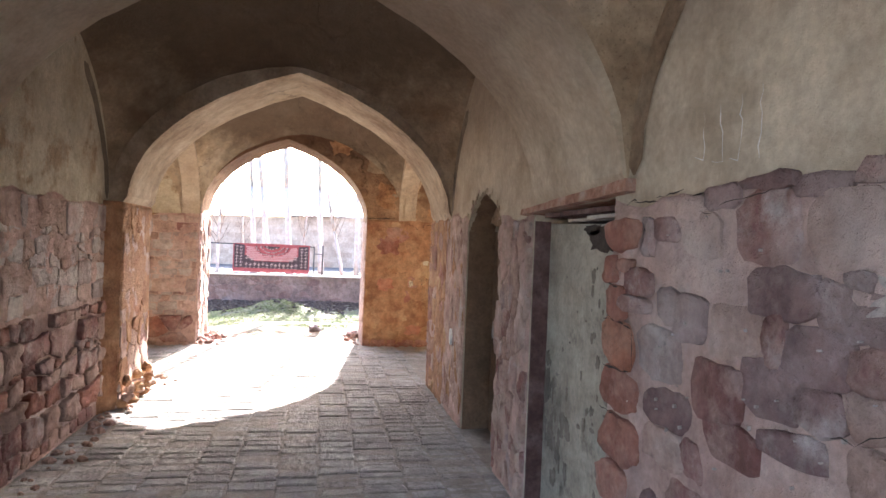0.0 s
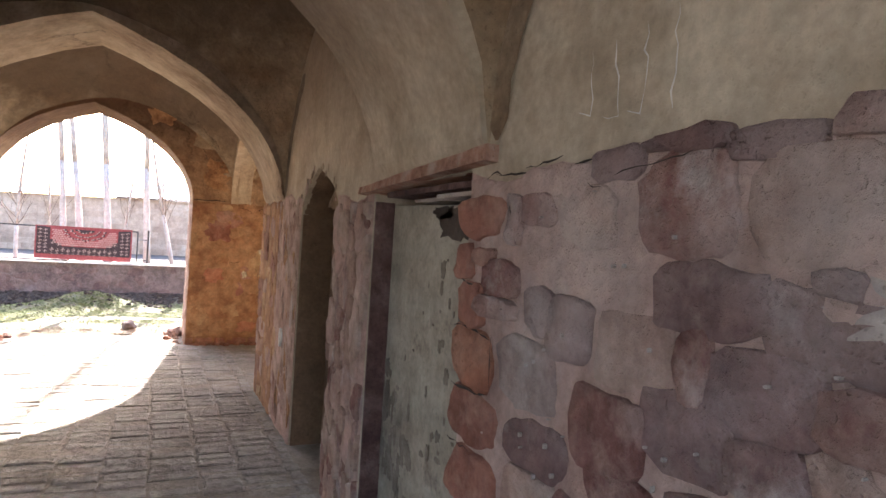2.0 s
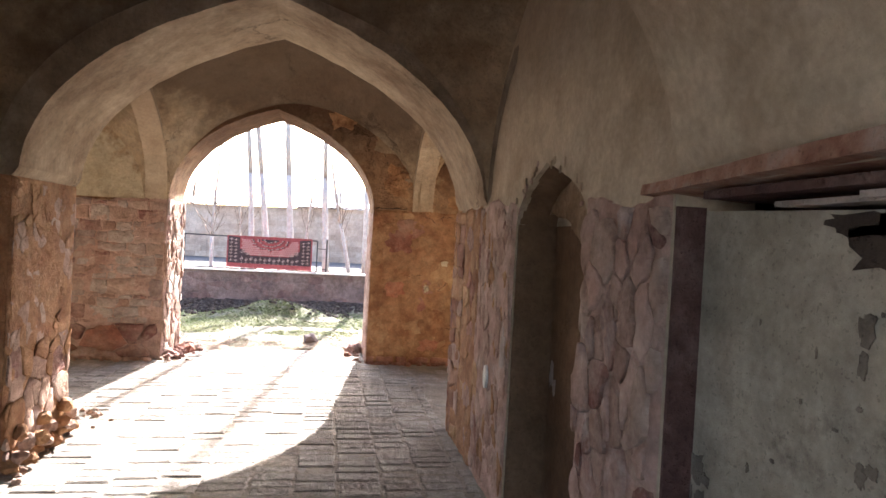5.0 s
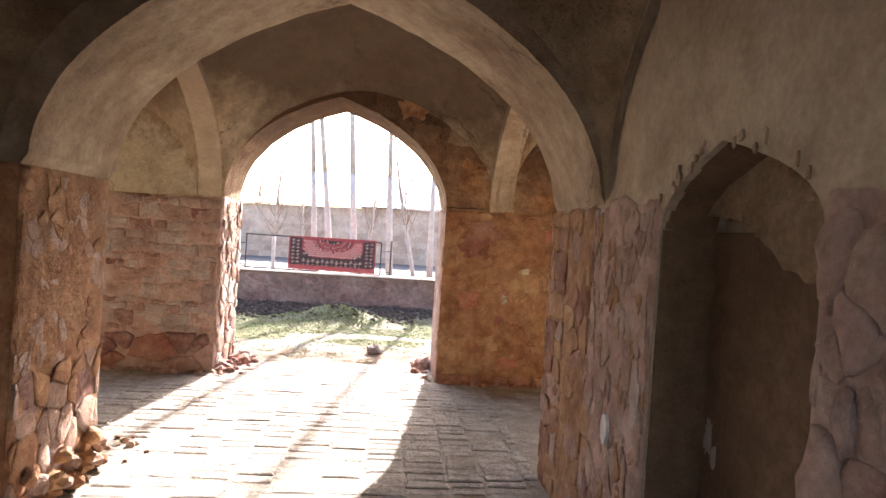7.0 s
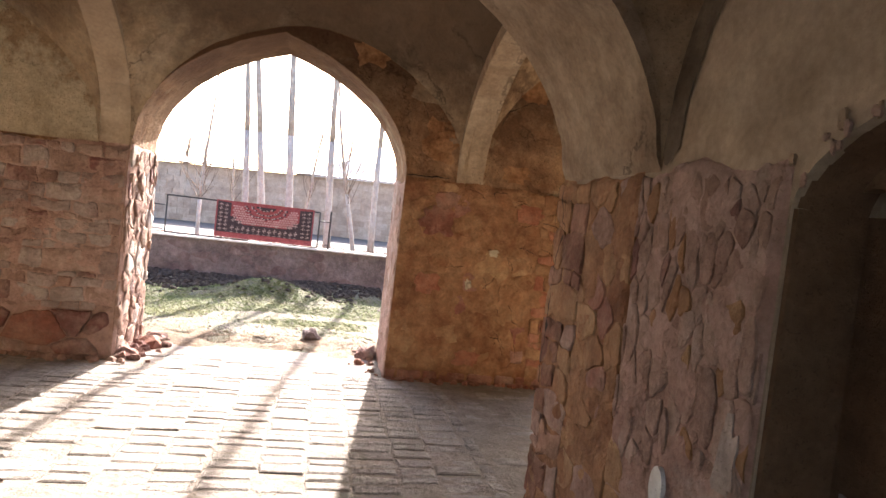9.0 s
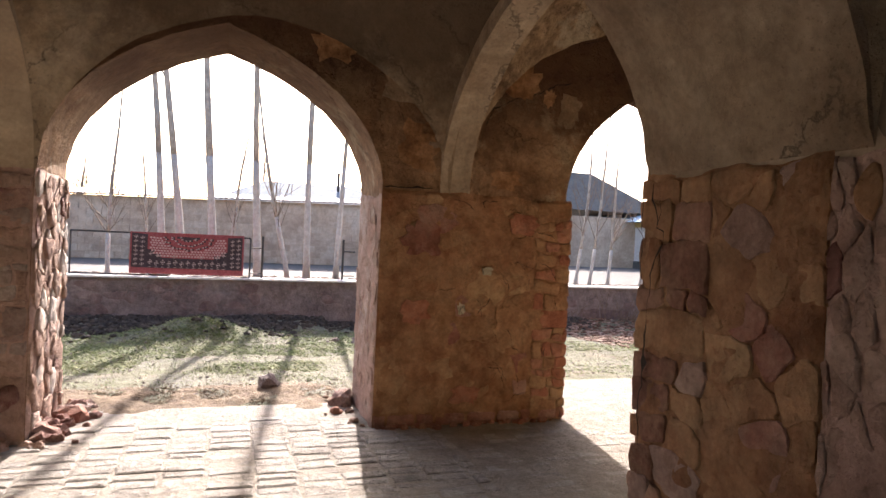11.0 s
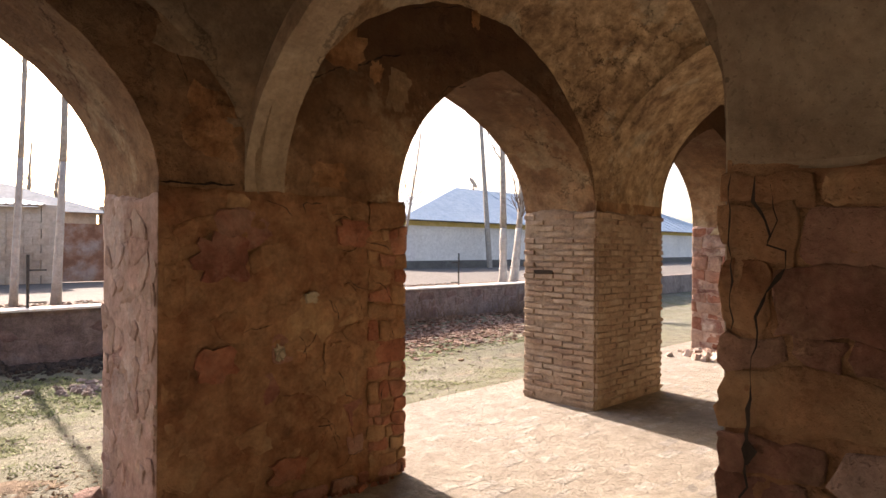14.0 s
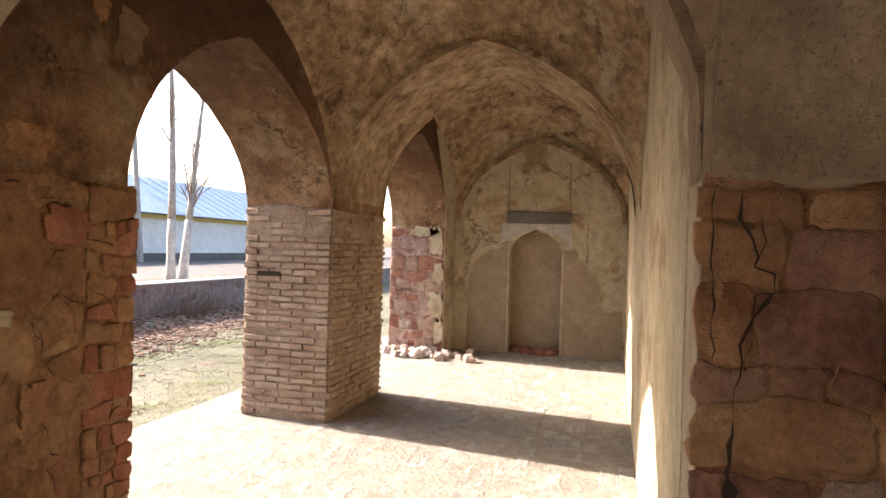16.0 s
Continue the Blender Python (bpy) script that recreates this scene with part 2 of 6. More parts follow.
M_MUDSTONE = material("mud_smeared_stone", [(0.223, 0.101, 0.0496), (0.328, 0.179, 0.0931), (0.422, 0.279, 0.155)], 3.0, bump=0.5, piece=0.08, mottle=0.32, pits=0.12, smear=(0.351, 0.203, 0.108))
M_GROOVE_SHADE = material("groove_shade_plaster", [(0.12, 0.092, 0.065), (0.20, 0.16, 0.115)], 3, bump=0.4, mottle=0.3)
M_CHALK = material("chalk", [(0.5, 0.47, 0.42), (0.68, 0.65, 0.6)], 30, bump=0.3)
M_JAMB = material("dark_red_with_shade", [(0.07, 0.034, 0.03), (0.125, 0.065, 0.055), (0.2, 0.13, 0.11)], 6, bump=0.7, mottle=0.35)
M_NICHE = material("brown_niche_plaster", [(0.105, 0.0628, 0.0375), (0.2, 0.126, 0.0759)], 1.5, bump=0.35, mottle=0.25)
M_PATCH = material("brown_patch_render", [(0.25, 0.19, 0.128), (0.345, 0.28, 0.198)], 2.5, bump=0.3, mottle=0.16)
M_NEARBLACK = material("near_black_patch", [(0.03, 0.022, 0.018), (0.09, 0.065, 0.05)], 9, bump=0.5)
M_BARED = material("grey_bared_render", [(0.12, 0.10, 0.08), (0.2, 0.17, 0.135), (0.28, 0.24, 0.19)], 7, bump=0.5, mottle=0.3)
M_DOOR = material("stained_door_plaster", [(0.215, 0.188, 0.142), (0.325, 0.288, 0.222), (0.385, 0.345, 0.275)], 1.5, bump=0.3, stain=(0.13, 0.11, 0.09), stain_at=(0.58, 0.72), stain_scale=3.1, mottle=0.26)
M_GREYWALL = material("grey_violet_masonry", [(0.13, 0.105, 0.10), (0.21, 0.175, 0.165), (0.28, 0.245, 0.23)], 2.5, bump=0.6, mottle=0.3)
M_VIOLET = material("dull_violet_stone", [(0.14, 0.10, 0.095), (0.2, 0.15, 0.14), (0.27, 0.225, 0.21)], 3, bump=0.5, piece=0.12, mottle=0.3, pits=0.1)
M_CHALKY = material("limy_smear", [(0.33, 0.27, 0.23), (0.42, 0.36, 0.32)], 6, bump=0.4, mottle=0.25)
M_WHITE = material("whitewash", [(0.6, 0.6, 0.57), (0.75, 0.75, 0.72)], 6, bump=0.2)
M_WASH = material("thin_whitewash", [(0.36, 0.34, 0.31), (0.50, 0.48, 0.45)], 8, bump=0.4)
M_BARK = material("pale_bark", [(0.26, 0.235, 0.205), (0.46, 0.43, 0.39)], 9, bump=0.5)
M_TWIG = material("brown_twig", [(0.14, 0.10, 0.07), (0.22, 0.17, 0.13)], 9, bump=0.2)
M_BLOCK = material("grey_block", [(0.36, 0.275, 0.21), (0.48, 0.385, 0.30), (0.53, 0.45, 0.37)], 0.9, bump=0.3, piece=0.12, mottle=0.2)
M_SLATEROOF = material("dull_blue_metal_roof", [(0.13, 0.17, 0.21), (0.20, 0.25, 0.30)], 2, rough=0.8, bump=0.05)
M_ROOF = material("corrugated_pale_roof", [(0.55, 0.58, 0.6), (0.72, 0.74, 0.75)], 2, rough=0.85, bump=0.1)
M_BLUEROOF = material("blue_metal_roof", [(0.30, 0.40, 0.50), (0.42, 0.52, 0.60)], 2, rough=0.8, bump=0.05)
for m in (M_SLATEROOF, M_BLUEROOF):
    m.node_tree.nodes["Principled BSDF"].inputs["Specular IOR Level"].default_value = 0.03
M_ROAD = material("pale_road", [(0.10, 0.095, 0.09), (0.15, 0.145, 0.135)], 2, bump=0.3)
M_IRON = material("dark_iron", [(0.03, 0.03, 0.03), (0.07, 0.06, 0.055)], 20, rough=0.6, bump=0.1)
M_WOOD = material("weathered_lintel_wood", [(0.20, 0.08, 0.05), (0.36, 0.20, 0.14), (0.42, 0.33, 0.27)], 8, bump=0.5)
M_RED = material("red_carpet_pile", [(0.24, 0.05, 0.055), (0.34, 0.10, 0.10)], 30, bump=0.2)
M_DARK = material("black_carpet_pile", [(0.04, 0.03, 0.035), (0.085, 0.06, 0.06)], 30, bump=0.2)
M_ASHPINK = material("ash_pink_pile", [(0.30, 0.22, 0.20), (0.46, 0.38, 0.35)], 30, bump=0.2)
M_PINK = material("pink_carpet_pile", [(0.45, 0.25, 0.24), (0.55, 0.38, 0.35)], 30, bump=0.2)


def limed(m, spots, lime=(0.54, 0.45, 0.40), strength=0.48):
    """Lays a cloudy lime stain over a surface round each spot (x, y, z, reach)."""
    t = m.node_tree
    n, l = t.nodes, t.links
    bsdf = n["Principled BSDF"]
    pos = n.new("ShaderNodeNewGeometry").outputs["Position"]
    no = n.new("ShaderNodeTexNoise")
    no.inputs["Scale"].default_value, no.inputs["Detail"].default_value, no.inputs["Roughness"].default_value = 5.5, 8, 0.72
    l.new(pos, no.inputs["Vector"])
    for x, y, z, reach in spots:
        far = n.new("ShaderNodeVectorMath")
        far.operation = "DISTANCE"
        l.new(pos, far.inputs[0])
        far.inputs[1].default_value = (x, y, z)
        edge = n.new("ShaderNodeMath")
        edge.operation = "MULTIPLY_ADD"
        l.new(no.outputs["Fac"], edge.inputs[0])
        edge.inputs[1].default_value = reach * 1.9
        l.new(far.outputs["Value"], edge.inputs[2])
        mr = n.new("ShaderNodeMapRange")
        mr.inputs["From Min"].default_value, mr.inputs["From Max"].default_value = reach * 2.15, reach * 1.0
        mr.inputs["To Max"].default_value = strength
        l.new(edge.outputs[0], mr.inputs["Value"])
        mx = n.new("ShaderNodeMix")
        mx.data_type = "RGBA"
        l.new(mr.outputs[0], mx.inputs["Factor"])
        l.new(bsdf.inputs["Base Color"].links[0].from_socket, mx.inputs["A"])
        mx.inputs["B"].default_value = (*lime, 1)
        l.new(mx.outputs["Result"], bsdf.inputs["Base Color"])


for m in (M_MORTAR, M_STONE, M_GREYROSE, M_ROSESTONE):
    limed(m, ((3.15, 3.0, 1.58, 0.33), (3.15, 2.32, 1.66, 0.28), (3.15, 3.2, 1.3, 0.14), (3.15, 1.6, 1.5, 0.3)))


# ---- shapes ----
def thing(name, place=(0, 0, 0), label="", category="", group="", kind=""):
    ob = new(name)
    ob.location = place
    return tagged(ob, label, category, group, kind)


def part(name, bm, mat, parent=None, label="", kind="", smooth=False):
    me = bpy.data.meshes.new(name)
    bm.normal_update()
    bm.to_mesh(me)
    bm.free()
    return part_mesh(name, me, mat, parent, label, kind, smooth)


def part_mesh(name, me, mat, parent=None, label="", kind="", smooth=False):
    if not me.materials:
        me.materials.append(mat)
    if smooth:
        me.polygons.foreach_set("use_smooth", [True] * len(me.polygons))
    ob = new(name, me)
    if parent:
        ob.parent = parent
        ob.matrix_parent_inverse = Matrix.Translation(parent.location).inverted()
    return tagged(ob, label, kind=kind)


def box(bm, x0, x1, y0, y1, z0, z1):
    v = [bm.verts.new((x, y, z)) for x in (x0, x1) for y in (y0, y1) for z in (z0, z1)]
    for f in ((0, 1, 3, 2), (4, 6, 7, 5), (0, 4, 5, 1), (2, 3, 7, 6), (0, 2, 6, 4), (1, 5, 7, 3)):
        bm.faces.new([v[k] for k in f])
    return v


def arch(a, b, spring, crown, peak=None, n=26, wide=66):
    """Points of a pointed arch from (a, spring) over the crown to (b, spring)."""
    peak = (a + b) / 2 if peak is None else peak
    wide = radians(wide)
    half = [((1 - math.cos(wide * k / n)) / (1 - math.cos(wide)), math.sin(wide * k / n) / math.sin(wide)) for k in range(n + 1)]
    out = [(a + (peak - a) * u, spring + (crown - spring) * w) for u, w in half]
    out += [(b + (peak - b) * u, spring + (crown - spring) * w) for u, w in half[-2::-1]]
    rough = [(x + 0.010 * noise.noise((x * 9, z * 9, a)), z + 0.010 * noise.noise((z * 9, x * 9, b + 3))) for x, z in out[1:-1]]
    return [out[0]] + rough + [out[-1]]


def slab(bm, outline, axis, d0, d1):
    """The outline, given in the plane across axis ("x" or "y") as (along, z), drawn out from d0 to d1."""
    def at(p, d):
        return (d, p[0], p[1]) if axis == "x" else (p[0], d, p[1])
    a = [bm.verts.new(at(p, d0)) for p in outline]
    b = [bm.verts.new(at(p, d1)) for p in outline]
    for tri in tessellate_polygon([[Vector((p[0], p[1], 0)) for p in outline]]):
        bm.faces.new([a[k] for k in tri])
        bm.faces.new([b[k] for k in tri[::-1]])
    for k in range(len(a)):
        bm.faces.new((a[k - 1], b[k - 1], b[k], a[k]))
    bmesh.ops.recalc_face_normals(bm, faces=bm.faces)


TOP = 4.3
SPRING = 1.86


def wall_with_arches(name, axis, d0, d1, lo, hi, arches, mat, low=-0.35, top=TOP):
    """arches: (a, b, spring, crown, peak) along the wall, in order."""
    outline = [(lo, low)]
    for a, b, s, c, p in arches:
        outline += [(a, low)] + arch(a, b, s, c, p) + [(b, low)]
    outline += [(hi, low), (hi, top), (lo, top)]
    bm = bmesh.new()
    slab(bm, outline, axis, d0, d1)
    return part(name, bm, mat, kind="structure")


def sail(bm, x0, x1, y0, y1, spring=SPRING, rise=1.33, n=64, power=1.75, rough=0.016):
    """A vault over a bay: it springs in the four corners, arches along the sides and is highest in the middle."""
    grid = []
    for i in range(n + 1):
        for j in range(n + 1):
            u, w = 2 * i / n - 1, 2 * j / n - 1
            h = max(0.0, 2 - abs(u) ** power - abs(w) ** power)
            x, y = x0 + (x1 - x0) * i / n, y0 + (y1 - y0) * j / n
            z = spring + rise * h ** 0.5 + rough * noise.noise((x * 2.2, y * 2.2, 1.0)) + 0.5 * rough * noise.noise((x * 8, y * 8, 2.0))
            grid.append(bm.verts.new((x, y, z)))
    for i in range(n):
        for j in range(n):
            k = i * (n + 1) + j
            bm.faces.new((grid[k], grid[k + 1], grid[k + n + 2], grid[k + n + 1]))


# ---- structure ----
FACADE, OUTER, EAST, WEST = 10.96, 11.85, 3.17, 0.17
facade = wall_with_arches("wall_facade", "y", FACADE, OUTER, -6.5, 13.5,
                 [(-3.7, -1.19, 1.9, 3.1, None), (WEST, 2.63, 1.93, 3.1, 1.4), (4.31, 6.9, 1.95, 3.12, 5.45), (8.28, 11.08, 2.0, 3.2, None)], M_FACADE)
wall_with_arches("wall_end", "x", 11.67, 11.95, 8.206, FACADE, [(9.2, 10.03, 1.6, 1.99, None)], M_PALE)
wall_with_arches("wall_end_back", "x", 11.952, 12.6, 8.206, FACADE, [], M_PATCH)
wall_with_arches("wall_back", "y", 7.9, 8.203, EAST + 0.29, 12.6, [], M_PALE)


def niche_arch():
    return arch(5.42, 6.45, 1.72, 2.03, 5.98, 8, wide=16)


def east_wall():
    """The wall along the walk, with the walled-up door and the pointed niche cut into it."""
    y0, y1, low = -1.5, 8.2, -0.35
    door = (3.66, 4.72, 1.76)
    outline = [(y0, low), (door[0], low), (door[0], door[2] + 0.062), (door[1], door[2] + 0.035), (door[1], low),
               (5.42, low)] + niche_arch() + [(6.45, low), (y1, low), (y1, TOP), (y0, TOP)]
    bm = bmesh.new()
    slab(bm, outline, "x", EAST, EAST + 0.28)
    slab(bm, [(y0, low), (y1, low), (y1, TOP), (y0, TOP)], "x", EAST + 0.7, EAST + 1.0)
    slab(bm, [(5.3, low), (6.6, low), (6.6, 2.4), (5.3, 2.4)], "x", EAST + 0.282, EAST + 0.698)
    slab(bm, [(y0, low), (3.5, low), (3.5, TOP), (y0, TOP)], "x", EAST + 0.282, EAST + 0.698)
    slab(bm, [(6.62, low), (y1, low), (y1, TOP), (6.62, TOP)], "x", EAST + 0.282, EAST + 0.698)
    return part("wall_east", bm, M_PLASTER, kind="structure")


east = east_wall()
bm = bmesh.new()
slab(bm, [(3.7, -0.3), (4.72, -0.3), (4.72, 1.74), (3.7, 1.71)], "x", EAST + 0.10, EAST + 0.17)
door_infill = part("door_infill", bm, M_DOOR, kind="structure")
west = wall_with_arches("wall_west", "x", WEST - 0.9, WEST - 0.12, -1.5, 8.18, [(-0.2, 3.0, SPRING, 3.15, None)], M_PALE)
bm = bmesh.new()
box(bm, WEST - 0.118, WEST, 7.18, 8.18, -0.3, SPRING)
box(bm, WEST - 0.118, WEST, 3.55, 4.7, -0.3, SPRING)
for y0, y1 in ((7.03, 7.178), (4.85, 4.702)):
    front = [bm.verts.new((x, y, z)) for z in (-0.3, SPRING) for x, y in ((WEST - 0.117, y0), (WEST - 0.002, y1), (WEST - 0.117, y1))]
    for f in ((0, 1, 4, 3), (1, 2, 5, 4), (2, 0, 3, 5), (3, 4, 5), (0, 2, 1)):
        bm.faces.new([front[k] for k in f])
bmesh.ops.recalc_face_normals(bm, faces=bm.faces)
part("pier_west", bm, M_MUDBED, kind="structure")

for name, a, b in (("arch_band", 3.55, 4.7), ("arch_band", 7.18, 8.18)):
    bm = bmesh.new()
    slab(bm, [(WEST - 0.118, TOP), (WEST - 0.118, SPRING + 0.002), (WEST, SPRING + 0.002)] + arch(WEST + 0.03, EAST - 0.03, SPRING, 3.15, wide=58)[1:-1] + [(EAST, SPRING), (EAST, TOP)], "y", a, b)
    part(name, bm, M_PLASTER if a < 7 else M_UMBER, kind="structure")
bm = bmesh.new()
box(bm, 4.312, 4.36, FACADE + 0.002, OUTER - 0.004, -0.1, 1.925)
part("pier_edge", bm, M_MUDBED, facade)
bm = bmesh.new()
slab(bm, [(11.085, 0.0), (11.665, 0.0), (11.665, 3.4), (10.4, 3.4), (10.7, 2.95), (11.0, 2.4), (11.085, 2.1)], "y", FACADE - 0.014, FACADE - 0.001)
part("lunette_plaster", bm, M_PALE, facade, "pale flaked plaster beside the far opening")
bm = bmesh.new()
slab(bm, [(-1.19, 1.9), (-0.082, 1.9), (-0.082, 3.6), (-1.0, 3.6), (-1.19, 3.2)], "y", FACADE - 0.006, FACADE - 0.002)
part("lunette_plaster", bm, M_PALE, facade, "pale smooth plaster of the lunette")
bm = bmesh.new()
slab(bm, [(8.202, TOP), (8.202, SPRING)] + arch(8.202, FACADE, SPRING + 0.1, 3.15)[1:-1] + [(FACADE, SPRING), (FACADE, TOP)], "x", EAST + 0.012, EAST + 0.275)
for v in bm.verts:
    v.co.x -= 0.06 * (v.co.y - 8.202) / 2.76
part("arch_band", bm, M_UMBER, kind="structure")
bm = bmesh.new()
slab(bm, [(8.206, TOP), (8.206, 2.1)] + arch(8.206, FACADE, 2.1, 3.5)[1:-1] + [(FACADE, 2.1), (FACADE, TOP)], "x", 6.9, 8.26)
part("arch_band", bm, M_EASTVAULT, kind="structure")
bm = bmesh.new()
slab(bm, [(8.2, TOP), (8.2, SPRING)] + arch(8.2, FACADE, SPRING + 0.1, 3.15)[1:-1] + [(FACADE, SPRING), (FACADE, TOP)], "x", WEST - 0.25, WEST)
part("arch_band", bm, M_PLASTER, kind="structure")

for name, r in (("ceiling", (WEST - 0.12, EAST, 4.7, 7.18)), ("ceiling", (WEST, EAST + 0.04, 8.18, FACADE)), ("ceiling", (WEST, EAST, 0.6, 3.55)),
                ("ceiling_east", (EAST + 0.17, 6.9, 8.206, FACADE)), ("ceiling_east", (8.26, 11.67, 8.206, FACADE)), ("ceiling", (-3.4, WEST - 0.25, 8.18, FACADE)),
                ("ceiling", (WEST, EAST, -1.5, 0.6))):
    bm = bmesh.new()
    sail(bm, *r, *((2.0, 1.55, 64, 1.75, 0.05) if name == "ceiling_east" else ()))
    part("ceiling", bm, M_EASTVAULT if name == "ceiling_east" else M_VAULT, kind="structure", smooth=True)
# unseen flat slab added over the vaults to keep daylight out
bm = bmesh.new()
box(bm, -6.5, 13.5, 7.4, OUTER, TOP, TOP + 0.3)
box(bm, WEST - 0.9, 13.5, -2.0, 7.398, TOP, TOP + 0.3)
part("roof", bm, M_MUD, kind="structure")
wall_with_arches("wall_south", "y", -2.0, -1.5, WEST - 0.9, EAST + 1, [(0.3, 3.0, SPRING, 3.2, None)], M_PLASTER)
bm = bmesh.new()
box(bm, -60, 60, -60, -2.5, -0.4, -0.05)
box(bm, -60, -6.5, -2.5, 11.85, -0.4, -0.05)
part("courtyard", bm, M_DIRT, kind="structure")
bm = bmesh.new()
box(bm, -6.5, WEST - 0.9, 7.5, 8.18, -0.3, TOP)
part("wall_back_west", bm, M_PLASTER, kind="structure")
bm = bmesh.new()
box(bm, -4.3, -3.4, 8.18, FACADE, -0.3, TOP)
part("wall_west_end", bm, M_PLASTER, kind="structure")
bm = bmesh.new()
box(bm, -6.5, 4.2, -2.5, OUTER - 0.05, -0.35, -0.007)
box(bm, 4.2, 13.5, -2.5, OUTER + 0.6, -0.35, -0.007)
floor = part("floor", bm, M_DIRT, kind="structure")


def ground_height(x, y):
    z = -0.04 - 0.2 * min(1, max(0, (y - 12.5) / 4)) + 0.05 * noise.noise((x * 0.5, y * 0.5, 3))
    z += (0.16 if x < 3.2 or x > 7.5 else 0.06) * math.exp(-((y - 18.5) / 0.75) ** 2)
    z += 0.36 * math.exp(-abs((x - 1.05) / 0.85) ** 1.7 - ((y - 17.0) / 0.8) ** 2) + 0.022 * noise.noise((x * 2.3, y * 2.3, 8)) + 0.012 * noise.noise((x * 6, y * 6, 9))
    return z


bm = bmesh.new()
xs = sorted({-400, -120, -50, -20, -12, *np.arange(-6, 22, 0.14).tolist(), 60, 150, 400})
ys = sorted({OUTER - 0.1, OUTER, *np.arange(12.0, 18.6, 0.14).tolist(), 18.6})
rows = [[bm.verts.new((x, y, ground_height(x, y))) for x in xs] for y in ys]
for j in range(len(ys) - 1):
    for i in range(len(xs) - 1):
        bm.faces.new((rows[j][i], rows[j][i + 1], rows[j + 1][i + 1], rows[j + 1][i]))
part("ground", bm, M_GROUND, kind="structure", smooth=True)
bm = bmesh.new()
box(bm, -30, 40, 18.6, 18.95, -0.6, 0.62)
low_wall = part("retaining_wall", bm, M_GREYWALL, kind="structure")
bm = bmesh.new()
box(bm, -400, 400, 18.95, 900, -0.4, 0.5)
part("road", bm, M_ROAD, kind="structure")
bm = bmesh.new()
nx, ny = 150, 8
verge = [[bm.verts.new((-14 + 40 * i / nx, 18.95 + 2.3 * j / ny, 0.512 + (0.05 * (1 + noise.noise((i * 0.31, j * 0.6, 2))) * math.sin(math.pi * j / ny)))) for i in range(nx + 1)] for j in range(ny + 1)]
for j in range(ny):
    for i in range(nx):
        bm.faces.new((verge[j][i], verge[j][i + 1], verge[j + 1][i + 1], verge[j + 1][i]))
part("verge", bm, M_VERGE, kind="structure", smooth=True)


# ---- stones ----
def cells(rng, w, h, size, wide=1.0, jitter=0.42):
    """Irregular stone outlines that fill w by h: lists of (u, v) points."""
    nu, nv = max(1, round(w / (size * wide))), max(1, round(h / size))
    du, dv = w / nu, h / nv
    seeds = {}
    for j in range(-1, nv + 1):
        for i in range(-1, nu + 2):
            if rng.random() < 0.16:
                continue
            off = 0.5 if j % 2 else 0.0
            seeds[i, j] = ((i + off + rng.uniform(-jitter, jitter)) * du, (j + 0.5 + rng.uniform(-jitter, jitter)) * dv)
    out = []
    weight = {k: rng.uniform(-1, 1) for k in seeds}
    for (i, j), (cu, cv) in seeds.items():
        if not (-0.3 * du < cu < w + 0.3 * du and 0 < cv < h):
            continue
        poly = [(0, 0), (w, 0), (w, h), (0, h)]
        for a in range(-3, 4):
            for b in range(-3, 4):
                if (a, b) == (0, 0) or (i + a, j + b) not in seeds:
                    continue
                su, sv = seeds[i + a, j + b]
                nx, ny = (su - cu) / wide, (sv - cv) * wide
                f = 0.5 + 0.13 * (weight[i, j] - weight[i + a, j + b])
                k = nx * (su * f + cu * (1 - f)) + ny * (sv * f + cv * (1 - f))
                new_poly = []
                for p in range(len(poly)):
                    (ax, ay), (bx, by) = poly[p - 1], poly[p]
                    da, db = nx * ax + ny * ay - k, nx * bx + ny * by - k
                    if (da < 0) != (db < 0):
                        f = da / (da - db)
                        new_poly.append((ax + (bx - ax) * f, ay + (by - ay) * f))
                    if db < 0:
                        new_poly.append((bx, by))
                poly = new_poly
                if len(poly) < 3:
                    break
            if len(poly) < 3:
                break
        if len(poly) < 3:
            continue
        area = abs(sum(poly[p - 1][0] * poly[p][1] - poly[p][0] * poly[p - 1][1] for p in range(len(poly)))) / 2
        if area > 0.15 * du * dv:
            out.append(poly)
    return out


